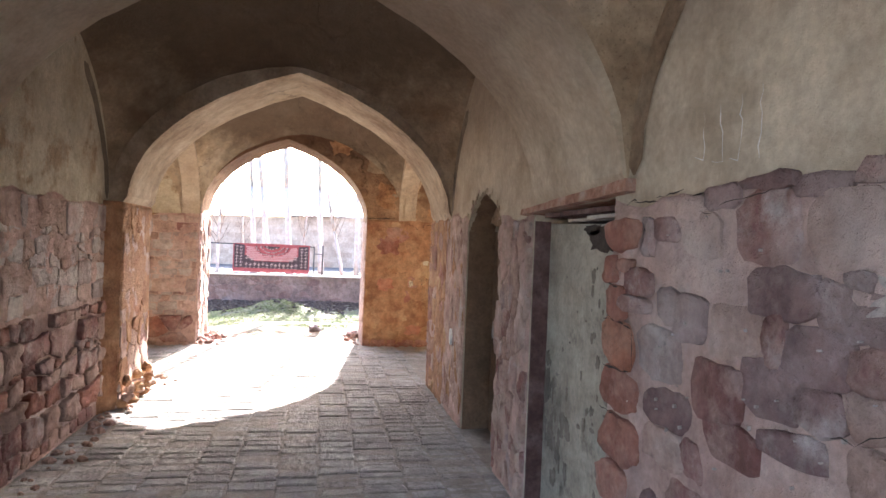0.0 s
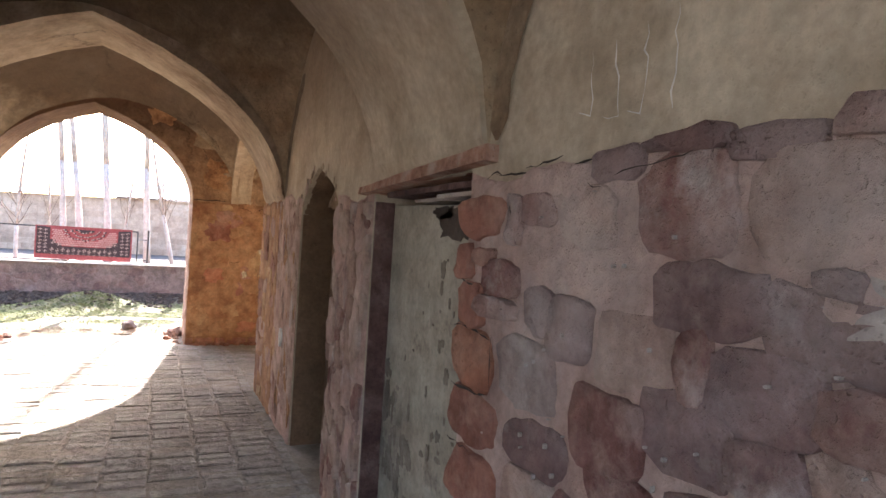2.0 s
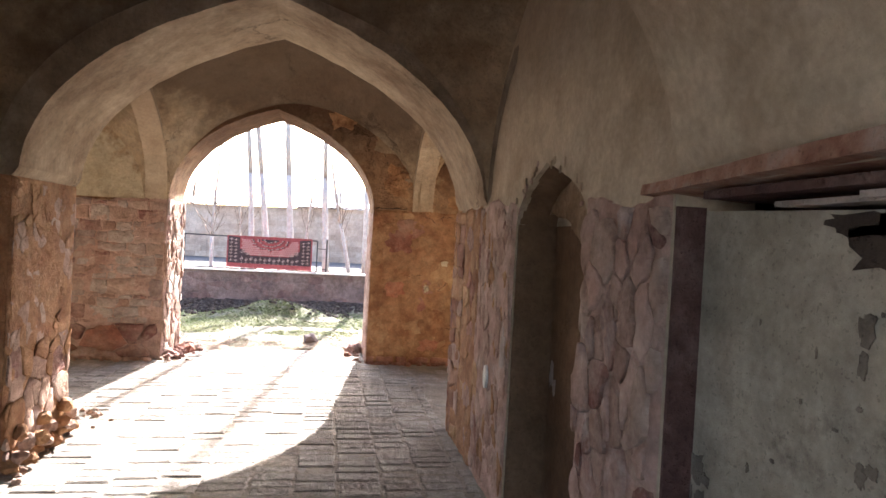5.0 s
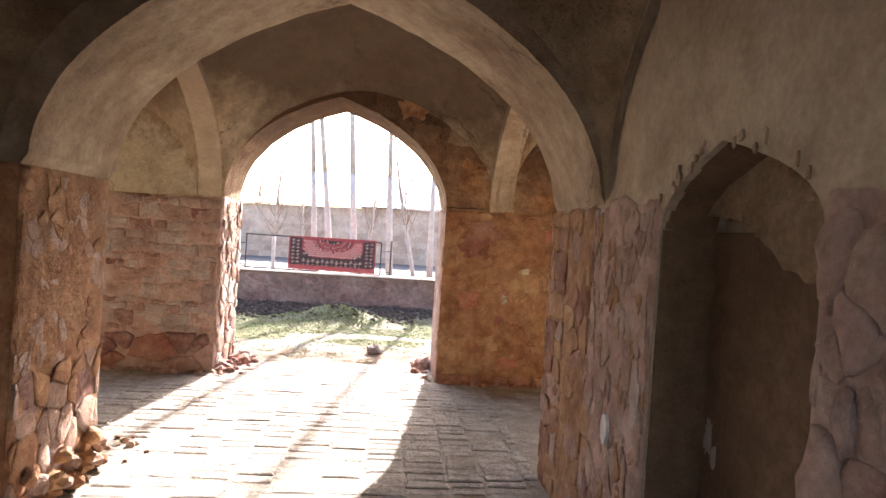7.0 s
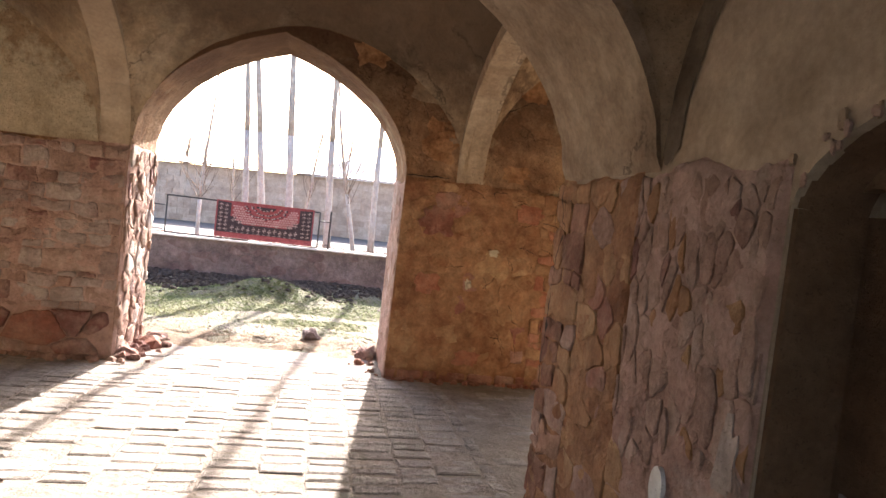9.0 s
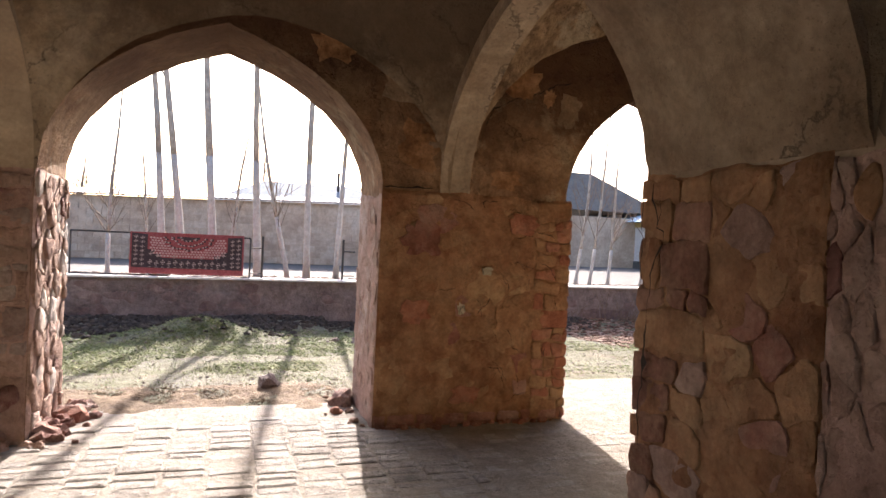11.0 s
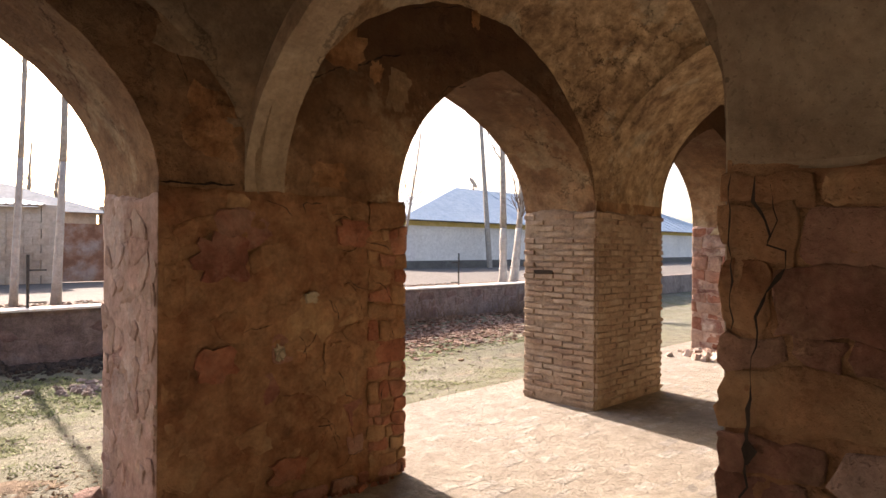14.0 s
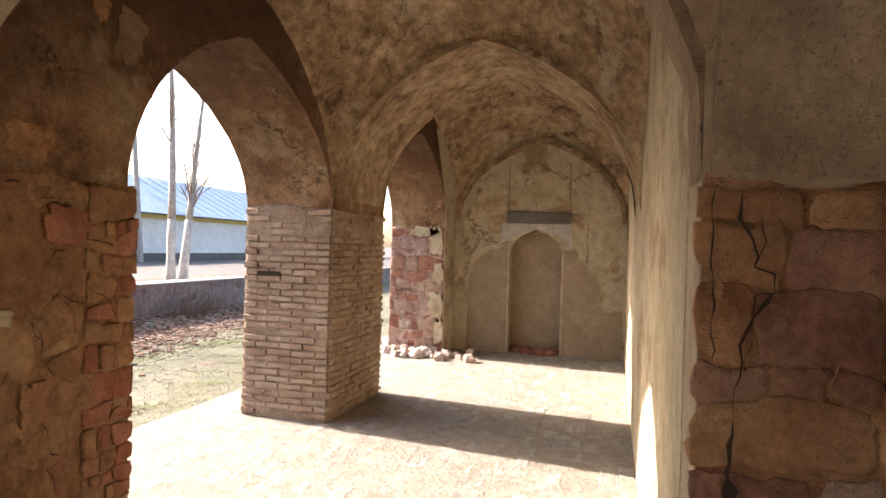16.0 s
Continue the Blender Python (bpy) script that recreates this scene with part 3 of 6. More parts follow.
def courses(rng, w, h, size, wide=1.5, jitter=0.3):
    """Rough blocks laid in uneven rows that fill w by h: lists of (u, v) points."""
    out, v, seed = [], 0.0, rng.uniform(0, 99)

    def bed(u, base):
        if base < 0.01 or base > h - 0.01:
            return base
        return base + size * jitter * (1.2 * noise.noise((u * 3.1, base * 7, seed)) + 0.5 * noise.noise((u * 11, base * 7, seed)))
    while v < h - 0.02:
        tall = size * rng.choice((0.5, 0.7, 0.9, 1.1, 1.4))
        top = h if h - v - tall < size * 0.4 else v + tall
        u, lean = 0.0, 0.0
        while u < w - 0.01:
            long = tall * wide * rng.uniform(0.45, 1.5) + 0.02
            end = w if w - u - long < size * 0.5 else u + long
            tip = 0.0 if end == w else rng.uniform(-0.3, 0.3) * tall * jitter * 2
            if tall > size and end - u < size and rng.random() < 0.5:
                mid = (v + top) / 2 + rng.uniform(-0.15, 0.15) * tall
                out.append([(u, bed(u, v)), (end, bed(end, v)), (end + tip / 2, mid), (u + lean / 2, mid)])
                out.append([(u + lean / 2, mid), (end + tip / 2, mid), (end + tip, bed(end, top)), (u + lean, bed(u, top))])
            else:
                m = (u + end) / 2 + rng.uniform(-0.2, 0.2) * long
                out.append([(u, bed(u, v)), (m, bed(m, v)), (end, bed(end, v)), (end + tip, bed(end, top)), (m, bed(m, top) - rng.uniform(0, 0.12) * tall), (u + lean, bed(u, top))])
            u, lean = end, tip
        v = top
    return out


def stone_mesh(rng, poly, gap, proud, at, name="stone", mesh=None, ragged=1.0):
    """One worn stone over an outline; at maps (u, v, out) to the world. With mesh, its lists of points and faces are added to."""
    seed = rng.uniform(0, 50)
    n = len(poly)
    mids = [((poly[k][0] + poly[(k + 1) % n][0]) / 2, (poly[k][1] + poly[(k + 1) % n][1]) / 2) for k in range(n)]
    cut = []
    for k in range(n):
        (ax, ay), (px, py), (bx, by) = mids[k - 1], poly[k], mids[k]
        steps = max(2, int((math.hypot(px - ax, py - ay) + math.hypot(bx - px, by - py)) / 0.03))
        q, sharp = rng.uniform(0.9, 1.0), rng.uniform(0.5, 0.95)
        qx, qy = px * q + (ax + bx) / 2 * (1 - q), py * q + (ay + by) / 2 * (1 - q)
        for m in range(steps):
            f = m / steps
            x = ax * (1 - f) ** 2 + 2 * qx * f * (1 - f) + bx * f * f
            y = ay * (1 - f) ** 2 + 2 * qy * f * (1 - f) + by * f * f
            sx, sy = (ax + (px - ax) * 2 * f, ay + (py - ay) * 2 * f) if f < 0.5 else (px + (bx - px) * (2 * f - 1), py + (by - py) * (2 * f - 1))
            x, y = x + (sx - x) * sharp, y + (sy - y) * sharp
            x += ragged * (0.010 * noise.noise((x * 11, y * 11, seed)) + 0.006 * noise.noise((x * 38, y * 38, seed)))
            y += ragged * (0.010 * noise.noise((x * 11, y * 11, seed + 9)) + 0.006 * noise.noise((x * 38, y * 38, seed + 9)))
            cut.append((x, y))
    n = len(cut)
    cu, cv = sum(p[0] for p in cut) / n, sum(p[1] for p in cut) / n
    reach = max(0.02, min(math.hypot(x - cu, y - cv) for x, y in cut))
    first = max(0.55, 1 - gap / reach)
    verts, faces = ([], []) if mesh is None else mesh
    base = len(verts)
    rings = ((1.015, -0.008), (0.995, proud * 0.8), (0.955, proud), (0.5, proud * 1.0))
    for shrink, out in rings:
        for x, y in cut:
            f = first * shrink
            u, v = cu + (x - cu) * f, cv + (y - cv) * f
            rel = 0 if out < 0 else proud * 0.45 * noise.noise((u * 16, v * 16, seed)) + proud * 0.25 * noise.noise((u * 45, v * 45, seed))
            verts.append(at(u, v, out + rel))
    verts.append(at(cu, cv, proud * rng.uniform(0.9, 1.25)))
    for r in range(len(rings) - 1):
        for k in range(n):
            a, b = base + r * n + k, base + r * n + (k + 1) % n
            faces.append((a, b, b + n, a + n))
    top = base + (len(rings) - 1) * n
    for k in range(n):
        faces.append((top + k, top + (k + 1) % n, top + n))
    if mesh is None:
        me = bpy.data.meshes.new(name)
        me.from_pydata(verts, [], faces)
        return me


def stonework(seed, parent, face, u0, u1, v0, v1, size, mats, wide=1.3, gap=0.012, proud=0.02, keep=1.0, name="stone", jitter=0.36, weights=(5, 2, 1), ragged=1.0, rows=True):
    """Stones on an upright face: face is (axis, place, side) and u runs along it, v up."""
    rng = random.Random(seed)
    axis, place, side = face
    same = (axis == "y") == (side < 0)
    made = 0
    for poly in (courses if rows else cells)(rng, u1 - u0, v1 - v0, size, wide, jitter):
        if rng.random() > keep:
            continue
        lift = proud * rng.uniform(0.5, 1.5)
        tilt = rng.uniform(-0.05, 0.05)
        mid = sum(p[0] for p in poly) / len(poly)

        def at(u, v, out):
            d = place + side * (out + (tilt * (u - mid) if out > 0 else 0))
            return (d, u0 + u, v0 + v) if axis == "x" else (u0 + u, d, v0 + v)
        me = stone_mesh(rng, poly if same else poly[::-1], gap, lift, at, name, ragged=ragged)
        part_mesh(name, me, rng.choices(mats, weights[:len(mats)])[0], parent, smooth=True)
        made += 1
    return made


# ---- outdoors ----
def tube(bm, points, radii, sides=6):
    """A tapered limb along points."""
    rings = []
    for k, p in enumerate(points):
        d = (Vector(points[min(k + 1, len(points) - 1)]) - Vector(points[max(k - 1, 0)])).normalized()
        a = d.orthogonal().normalized()
        b = d.cross(a)
        rings.append([bm.verts.new(Vector(p) + radii[k] * (math.cos(2 * math.pi * s / sides) * a + math.sin(2 * math.pi * s / sides) * b)) for s in range(sides)])
    for r, q in zip(rings, rings[1:]):
        for s in range(sides):
            bm.faces.new((r[s], r[(s + 1) % sides], q[(s + 1) % sides], q[s]))
    bm.faces.new(rings[0][::-1])
    bm.faces.new(rings[-1])


def tree(seed, x, y, z, lean, height, thick, label, white=1.2, low_fork=False, twigs=14, twig_from=0.45):
    """A bare tree: a tapered trunk, whitewashed low down, with limbs and twigs. lean: how far the top stands off in x."""
    rng = random.Random(seed)
    root = thing("tree", (x, y, z), label, "tree", "bare trees beyond the low wall")
    def along(f):
        return Vector((x + lean * f + 0.05 * math.sin(5 * f + seed), y + 0.04 * math.sin(4 * f + seed * 2), z + height * f))
    cut = min(0.6, white / height)
    for name, mat, a, b in (("trunk_base", M_WASH, 0, cut), ("trunk", M_BARK, cut, 1)):
        bm = bmesh.new()
        n = 4 if name == "trunk_base" else 9
        fs = [a + (b - a) * k / n for k in range(n + 1)]
        tube(bm, [along(f) - Vector((0, 0, 0.08 if f == 0 else 0)) for f in fs], [thick * (1 - 0.75 * f) * rng.uniform(0.92, 1.1) * (1.25 if f == 0 else 1) for f in fs], 9)
        part(name, bm, mat, root, "whitewashed lower trunk" if name == "trunk_base" else "", smooth=True)
    far = twigs > 50
    bm = bmesh.new()
    for k in range(twigs):
        f = rng.uniform(twig_from, 0.97)
        p, ang, up = along(f), rng.uniform(0, 2 * math.pi), rng.uniform(0.7, 2.2)
        length = rng.uniform(0.5, 1.5) * (1.3 - f) * min(1.6, height / 3)
        pts = [p]
        d = Vector((math.cos(ang), math.sin(ang), up)).normalized()
        for q in range(4):
            d = (d + Vector((rng.uniform(-.2, .2), rng.uniform(-.2, .2), 0.12))).normalized()
            pts.append(pts[-1] + d * length / 4)
        r = thick * 0.28 * (1.1 - f)
        if not far:
            bm = bmesh.new()
        tube(bm, pts, [r, r * .8, r * .6, r * .4, r * .15], 4)
        for q in range(3):
            e = pts[rng.randint(1, 3)]
            d2 = (d + Vector((rng.uniform(-1, 1), rng.uniform(-1, 1), rng.uniform(0, .6)))).normalized()
            tube(bm, [e, e + d2 * length * 0.25, e + d2 * length * 0.45 + Vector((0, 0, .05))], [r * .45, r * .3, r * .1], 3)
        if not far:
            part("branch", bm, M_TWIG, root)
    if far:
        part("crown", bm, M_TWIG, root, kind="stuff")
    return root


POPLARS = [(0.12, -0.75, 9.5, 0.10), (0.46, -0.85, 9.0, 0.11), (1.08, -0.45, 10, 0.12), (2.03, -0.3, 10, 0.11), (3.12, -0.15, 9.5, 0.10), (3.78, 0.12, 8.5, 0.075), (4.36, 0.2, 9, 0.095)]
for k, (x, lean, h, r) in enumerate(POPLARS):
    tree(k, x, 20.3 + 0.1 * (k % 2), 0.5, lean, h, 0.8 * r, "tall bare poplar with a whitewashed foot beside the road", twigs=16, white=2.6)
tree(20, 1.3, 20.5, 0.5, 0.55, 3.6, 0.05, "small forked bare tree beside the road", 0.7, twigs=9, twig_from=0.3)
tree(21, 2.63, 20.2, 0.5, -0.9, 5.2, 0.055, "thin leaning bare sapling with a whitewashed foot", 1.4, twigs=26, twig_from=0.2)
tree(22, -0.85, 20.0, 0.5, 0.1, 4.0, 0.05, "small bare sapling with spreading twigs", 0.9, twigs=22, twig_from=0.15)
tree(23, -0.1, 20.6, 0.5, -0.4, 3.3, 0.04, "small dark bare sapling", 0.5, twigs=12, twig_from=0.25)
tree(24, 15.5, 19.4, 0.4, -0.3, 8.0, 0.12, "bare tree with a whitewashed foot behind the low wall", 1.8, twigs=12)
tree(25, 16.05, 19.5, 0.4, 0.8, 5.5, 0.13, "knobbly bare tree with a whitewashed foot", 1.8, twigs=26, twig_from=0.35)
for k, (x, lean) in enumerate(((9.7, 0.3), (10.2, 0.5), (10.9, 0.25), (11.5, 0.7), (12.1, -0.3), (12.6, 0.6))):
    tree(30 + k, x, 20.0 + 0.25 * (k % 3), 0.5, lean, 4.2 + 0.5 * (k % 2), 0.05, "thin bare sapling with a whitewashed foot", 1.0, twigs=20, twig_from=0.25)
for k, (x, y, h) in enumerate(((2.9, 46, 5.5), (8.6, 44, 6.2), (10.0, 45, 5.6), (-7.0, 47, 5), (22, 50, 7), (27, 52, 6), (45, 48, 7))):
    tree(50 + k, x, y, 0.5, 0.3, h, 0.14, "distant bare tree behind the houses", 0.3, twigs=60, twig_from=0.2)


def fence_post(x, y, z, h, arms):
    root = thing("fence_post", (x, y, z), "dark iron fence post with short stub arms on the low wall", "fence", "iron fence posts")
    bm = bmesh.new()
    tube(bm, [(x, y, z - 0.03), (x, y, z + h)], [0.022, 0.022], 6)
    part("post", bm, M_IRON, root)
    for dz in (0.12, h * 0.72):
        bm = bmesh.new()
        tube(bm, [(x, y, z + dz), (x + 0.25 * arms, y, z + dz)], [0.012, 0.012], 5)
        part("arm", bm, M_IRON, root)


for x, arms in ((3.62, 1), (10.95, 1), (13.0, -1), (-1.55, 1), (2.05, -1)):
    fence_post(x, 18.78, 0.62, 0.85, arms)

rail = thing("railing", (0.4, 18.72, 0.62), "dark iron pipe railing frame standing on the low wall", "railing")
for p, q in (((-1.25, 0.66), (-1.25, 1.45)), ((1.82, 0.66), (1.82, 1.42)), ((0.4, 0.66), (0.4, 1.43)), ((-1.25, 1.44), (1.82, 1.42)), ((-1.25, 0.68), (0.38, 0.67)), ((0.6, 0.65), (1.82, 0.66)), ((-0.1, 0.60), (-0.1, 0.68)), ((1.0, 0.60), (1.0, 0.66))):
    bm = bmesh.new()
    tube(bm, [(p[0], 18.72, p[1]), (q[0], 18.72, q[1])], [0.016, 0.016], 6)
    part("rail_bar", bm, M_IRON, rail)


def carpet():
    """A carpet hung over the rail, in folds, with its woven border, field and lozenges."""
    x0, x1, top, low, y = -0.28, 1.7, 1.46, 0.71, 18.66
    root = thing("carpet", ((x0 + x1) / 2, y, low), "red and black patterned carpet hung over the iron railing", "carpet")
    def at(u, v, out):
        sag = 0.02 * math.sin(9 * u) + 0.02 * math.sin(4 * u + 1)
        return (x0 + (x1 - x0) * u, y - out - sag * (1 - v), low + (top - low - 0.05 * math.sin(math.pi * u) * v) * v - 0.02 * u)
    def sheet(name, cells_, mat, out, label=""):
        bm = bmesh.new()
        for u0, u1, v0, v1 in cells_:
            n = max(1, round((u1 - u0) * 24))
            for k in range(n):
                a, b = u0 + (u1 - u0) * k / n, u0 + (u1 - u0) * (k + 1) / n
                lo = [bm.verts.new(at(*p, out)) for p in ((a, v0), (b, v0), (b, v1), (a, v1))]
                hi = [bm.verts.new(at(*p, out - 0.012)) for p in ((a, v0), (b, v0), (b, v1), (a, v1))]
                bm.faces.new(lo)
                bm.faces.new(hi[::-1])
                for q in range(4):
                    bm.faces.new((lo[q - 1], hi[q - 1], hi[q], lo[q]))
        bmesh.ops.remove_doubles(bm, verts=bm.verts, dist=0.0005)
        part(name, bm, mat, root, label, kind="" if name == "ground_cloth" else "stuff")
    sheet("ground_cloth", [(0, 1, 0, 1)], M_RED, 0.0)
    back = bmesh.new()
    vs = [[back.verts.new((x0 + (x1 - x0) * u, y + 0.03 + 0.06 * w, top - 0.62 * w)) for u in (0, 1)] for w in (0, 1)]
    back.faces.new((vs[0][0], vs[0][1], vs[1][1], vs[1][0]))
    part("back_flap", back, M_RED, root)
    sheet("border", [(0.015, 0.15, 0.14, 0.98), (0.85, 0.985, 0.14, 0.98), (0.15, 0.85, 0.14, 0.40)], M_DARK, 0.004, "black woven border")
    rng = random.Random(5)
    rosettes, lattice, medal = [], [], []

    def rosette(u, v, w, h):
        for du, dv, a, b in ((0, 0, 0.35, 0.3), (0, 0.75, 0.22, 0.2), (0, -0.75, 0.22, 0.2), (0.75, 0, 0.2, 0.25), (-0.75, 0, 0.2, 0.25), (0.5, 0.5, 0.15, 0.15), (-0.5, -0.5, 0.15, 0.15)):
            rosettes.append((u + w * (du - a), u + w * (du + a), v + h * (dv - b), v + h * (dv + b)))
    for k in range(13):
        rosette(0.175 + 0.054 * k, 0.27 + 0.015 * (-1) ** k, 0.019, 0.07)
        rosettes.append((0.16 + 0.054 * k, 0.185 + 0.054 * k, 0.155, 0.168))
    for k in range(7):
        for u in (0.05, 0.105, 0.895, 0.95):
            rosette(u, 0.22 + 0.112 * k + rng.uniform(-0.01, 0.01), 0.02, 0.04)
    for j in range(8):
        for k in range(26):
            u, v = 0.155 + 0.69 * (k + 0.5 * (j % 2)) / 26, 0.43 + 0.065 * j
            if u < 0.83 and math.hypot((u - 0.5) / 0.24, (v - 1.0) / 0.42) > 1.05 and abs(u - 0.5) < 0.345 - 0.5 * max(0, 0.56 - v):
                lattice.append((u, u + 0.019, v, v + 0.046))
    sheet("field_lattice", lattice, M_PINK, 0.007, "pale pink lozenges of the field")
    dark = [(0.15, 0.21, 0.40, 0.60), (0.79, 0.85, 0.40, 0.60), (0.21, 0.27, 0.40, 0.49), (0.73, 0.79, 0.40, 0.49), (0.46, 0.54, 0.86, 0.99), (0.40, 0.46, 0.93, 0.99), (0.54, 0.60, 0.93, 0.99)]
    for ring, count in ((0.3, 6), (0.6, 13), (0.9, 19)):
        for k in range(count):
            a = math.pi * (k + 0.5) / count
            u, v = 0.5 + 0.235 * ring * math.cos(a), 0.985 - 0.40 * ring * math.sin(a)
            u, v = u + rng.uniform(-0.009, 0.009), v + rng.uniform(-0.02, 0.02)
            medal.append((u - 0.009, u + 0.007, v - 0.02, min(0.985, v + 0.013)))
            dark.append((u + 0.008, u + 0.022, v - 0.03, min(0.985, v + 0.02)))
    for u, v in ((0.18, 0.5), (0.24, 0.45), (0.82, 0.5), (0.76, 0.45), (0.38, 0.44), (0.62, 0.44)):
        rosette(u, v, 0.02, 0.045)
    sheet("corner_motif", dark, M_DARK, 0.0055, "black corner flowers")
    sheet("medallion", medal, M_ASHPINK, 0.009, "pale medallion ring")
    sheet("border_motif", rosettes, M_ASHPINK, 0.009, "ash pink rosettes of the border")


carpet()


def wavy_roof(bm, x0, x1, y0, y1, z0, z1, pitch=0.18, depth=0.025):
    n = int((x1 - x0) / pitch * 4)
    rows = []
    for y, z in ((y0, z0), (y1, z1)):
        rows.append([bm.verts.new((x0 + (x1 - x0) * k / n, y, z - 0.022 * (x1 - x0) * (1 - k / n) + depth * math.sin(k * math.pi / 2))) for k in range(n + 1)])
    for k in range(n):
        bm.faces.new((rows[0][k], rows[0][k + 1], rows[1][k + 1], rows[1][k]))


shed = thing("shed", (-4, 28.5, 0.5), "long grey block shed with a pale corrugated roof", "building")
bm = bmesh.new()
slab(bm, [(-14, 0.3), (5.9, 0.3), (5.9, 2.69), (-14, 2.25)], "y", 28.5, 31.5)
part("wall", bm, M_BLOCK, shed, "mortared shell")
bm = bmesh.new()
wavy_roof(bm, -14.3, 6.0, 28.2, 31.6, 2.75, 3.06)
part("roof", bm, M_ROOF, shed)
bm = bmesh.new()
slab(bm, [(-14.2, 2.255), (5.95, 2.70), (5.95, 2.735), (-14.2, 2.29)], "y", 28.24, 28.3)
part("eave_board", bm, M_TWIG, shed)
bm = bmesh.new()
rng = random.Random(8)
for j in range(11):
    for k in range(46):
        x = 5.9 - 0.42 * (k + 1) + 0.21 * (j % 2)
        z = 0.5 + 0.22 * j
        d = rng.uniform(0.0, 0.012)
        if z + 0.21 > 2.68 + 0.022 * (x - 5.9):
            continue
        box(bm, x + 0.01, x + 0.405, 28.47 - d, 28.52, z + 0.008, z + 0.21)
part("block", bm, M_BLOCK, shed, kind="stuff")

house = thing("house", (4, 40, 0.5), "low house behind the shed with a blue metal roof", "building")
bm = bmesh.new()
box(bm, 0.9, 9.5, 36, 42, 0.3, 3.05)
part("wall", bm, M_BLOCK, house)
bm = bmesh.new()
a = [bm.verts.new(p) for p in ((0.4, 35.5, 2.9), (10, 35.5, 2.9), (10, 42.5, 2.9), (0.4, 42.5, 2.9), (2.9, 39, 4.12), (7.0, 39, 4.12))]
for f in ((0, 1, 5, 4), (1, 2, 5), (2, 3, 4, 5), (3, 0, 4), (3, 2, 1, 0)):
    bm.faces.new([a[k] for k in f])
part("roof", bm, M_SLATEROOF, house)
bm = bmesh.new()
tube(bm, [(6.4, 38, 3.6), (6.4, 38, 4.7)], [0.07, 0.07], 8)
part("chimney", bm, M_IRON, house)

gate = thing("gate", (8, 28.7, 0.5), "rusty sheet metal gate in two leaves beside the shed", "gate")
M_RUST = material("rusty_sheet", [(0.12, 0.05, 0.03), (0.26, 0.13, 0.08), (0.38, 0.30, 0.26)], 1.8, rough=0.8, bump=0.2)
for x0 in (6.35, 7.95):
    bm = bmesh.new()
    box(bm, x0, x0 + 1.57, 28.68, 28.72, 0.52, 2.25)
    part("gate_leaf", bm, M_RUST, gate)
    for x in (x0 + 0.04, x0 + 1.5):
        bm = bmesh.new()
        box(bm, x, x + 0.05, 28.64, 28.676, 0.5, 2.4)
        part("frame_bar", bm, M_IRON, gate)
pillar = thing("gate_post", (6.12, 28.7, 0.5), "grey block gate post between shed and gate", "gate post")
bm = bmesh.new()
box(bm, 5.92, 6.33, 28.5, 28.9, 0.4, 2.75)
part("post", bm, M_BLOCK, pillar)

block_house = thing("block_house", (20, 36, 0.5), "grey block yard wall with a dark pitched roof behind", "building")
bm = bmesh.new()
box(bm, 9.7, 24.3, 36, 36.4, 0.3, 3.2)
part("wall", bm, M_BLOCK, block_house)
bm = bmesh.new()
a = [bm.verts.new(p) for p in ((15, 37, 3.6), (25.2, 37, 3.6), (25.2, 44, 3.6), (15, 44, 3.6), (18, 40, 6.0), (22, 40, 6.0))]
for f in ((0, 1, 5, 4), (1, 2, 5), (2, 3, 4, 5), (3, 0, 4), (3, 2, 1, 0)):
    bm.faces.new([a[k] for k in f])
part("roof", bm, M_ROAD, block_house)

villa = thing("villa", (35, 33, 0.5), "pale rendered house with yellow cornice and blue metal roof", "building")
M_RENDER = material("grey_render", [(0.60, 0.59, 0.57), (0.72, 0.71, 0.68)], 0.6, bump=0.1)
M_YELLOW = material("yellow_cornice", [(0.50, 0.38, 0.12), (0.62, 0.50, 0.22)], 2, bump=0.1)
for name, mat, b in (("wall", M_RENDER, (22.5, 60, 32.2, 42, 0.9, 2.75)), ("plinth", M_ROAD, (22.45, 60, 32.15, 42, 0.3, 0.9)), ("cornice", M_YELLOW, (22.45, 60, 32.1, 42, 2.752, 3.0))):
    bm = bmesh.new()
    box(bm, *b)
    part(name, bm, mat, villa)
bm = bmesh.new()
a = [bm.verts.new(p) for p in ((21.8, 31.4, 3.02), (61, 31.4, 3.02), (61, 43, 3.02), (21.8, 43, 3.02), (31, 36.5, 5.5), (55, 36.5, 5.5))]
for f in ((0, 1, 5, 4), (1, 2, 5), (2, 3, 4, 5), (3, 0, 4), (3, 2, 1, 0)):
    bm.faces.new([a[k] for k in f])
part("roof", bm, M_BLUEROOF, villa)
for k in range(24):
    bm = bmesh.new()
    x = 33.5 + 1.1 * k
    tube(bm, [(x, 31.5, 3.08), (min(x, 54.5), 36.4, 5.5)], [0.025, 0.025], 4)
    part("roof_seam", bm, M_BLUEROOF, villa)
dish = thing("satellite_dish", (32.5, 36, 5.5), "small grey satellite dish on the blue roof", "satellite dish")
bm = bmesh.new()
bmesh.ops.create_cone(bm, cap_ends=False, segments=16, radius1=0.42, radius2=0.08, depth=0.14, matrix=Matrix.Translation((32.5, 36.3, 5.95)) @ Euler((radians(60), 0, 0.3)).to_matrix().to_4x4())
part("dish", bm, M_BLOCK, dish)
bm = bmesh.new()
tube(bm, [(32.5, 36.4, 5.2), (32.5, 36.4, 5.95)], [0.04, 0.04], 6)
part("mast", bm, M_IRON, dish)
pole = thing("utility_pole", (27.9, 31, 0.5), "tall grey leaning utility pole before the pale house", "pole")
bm = bmesh.new()
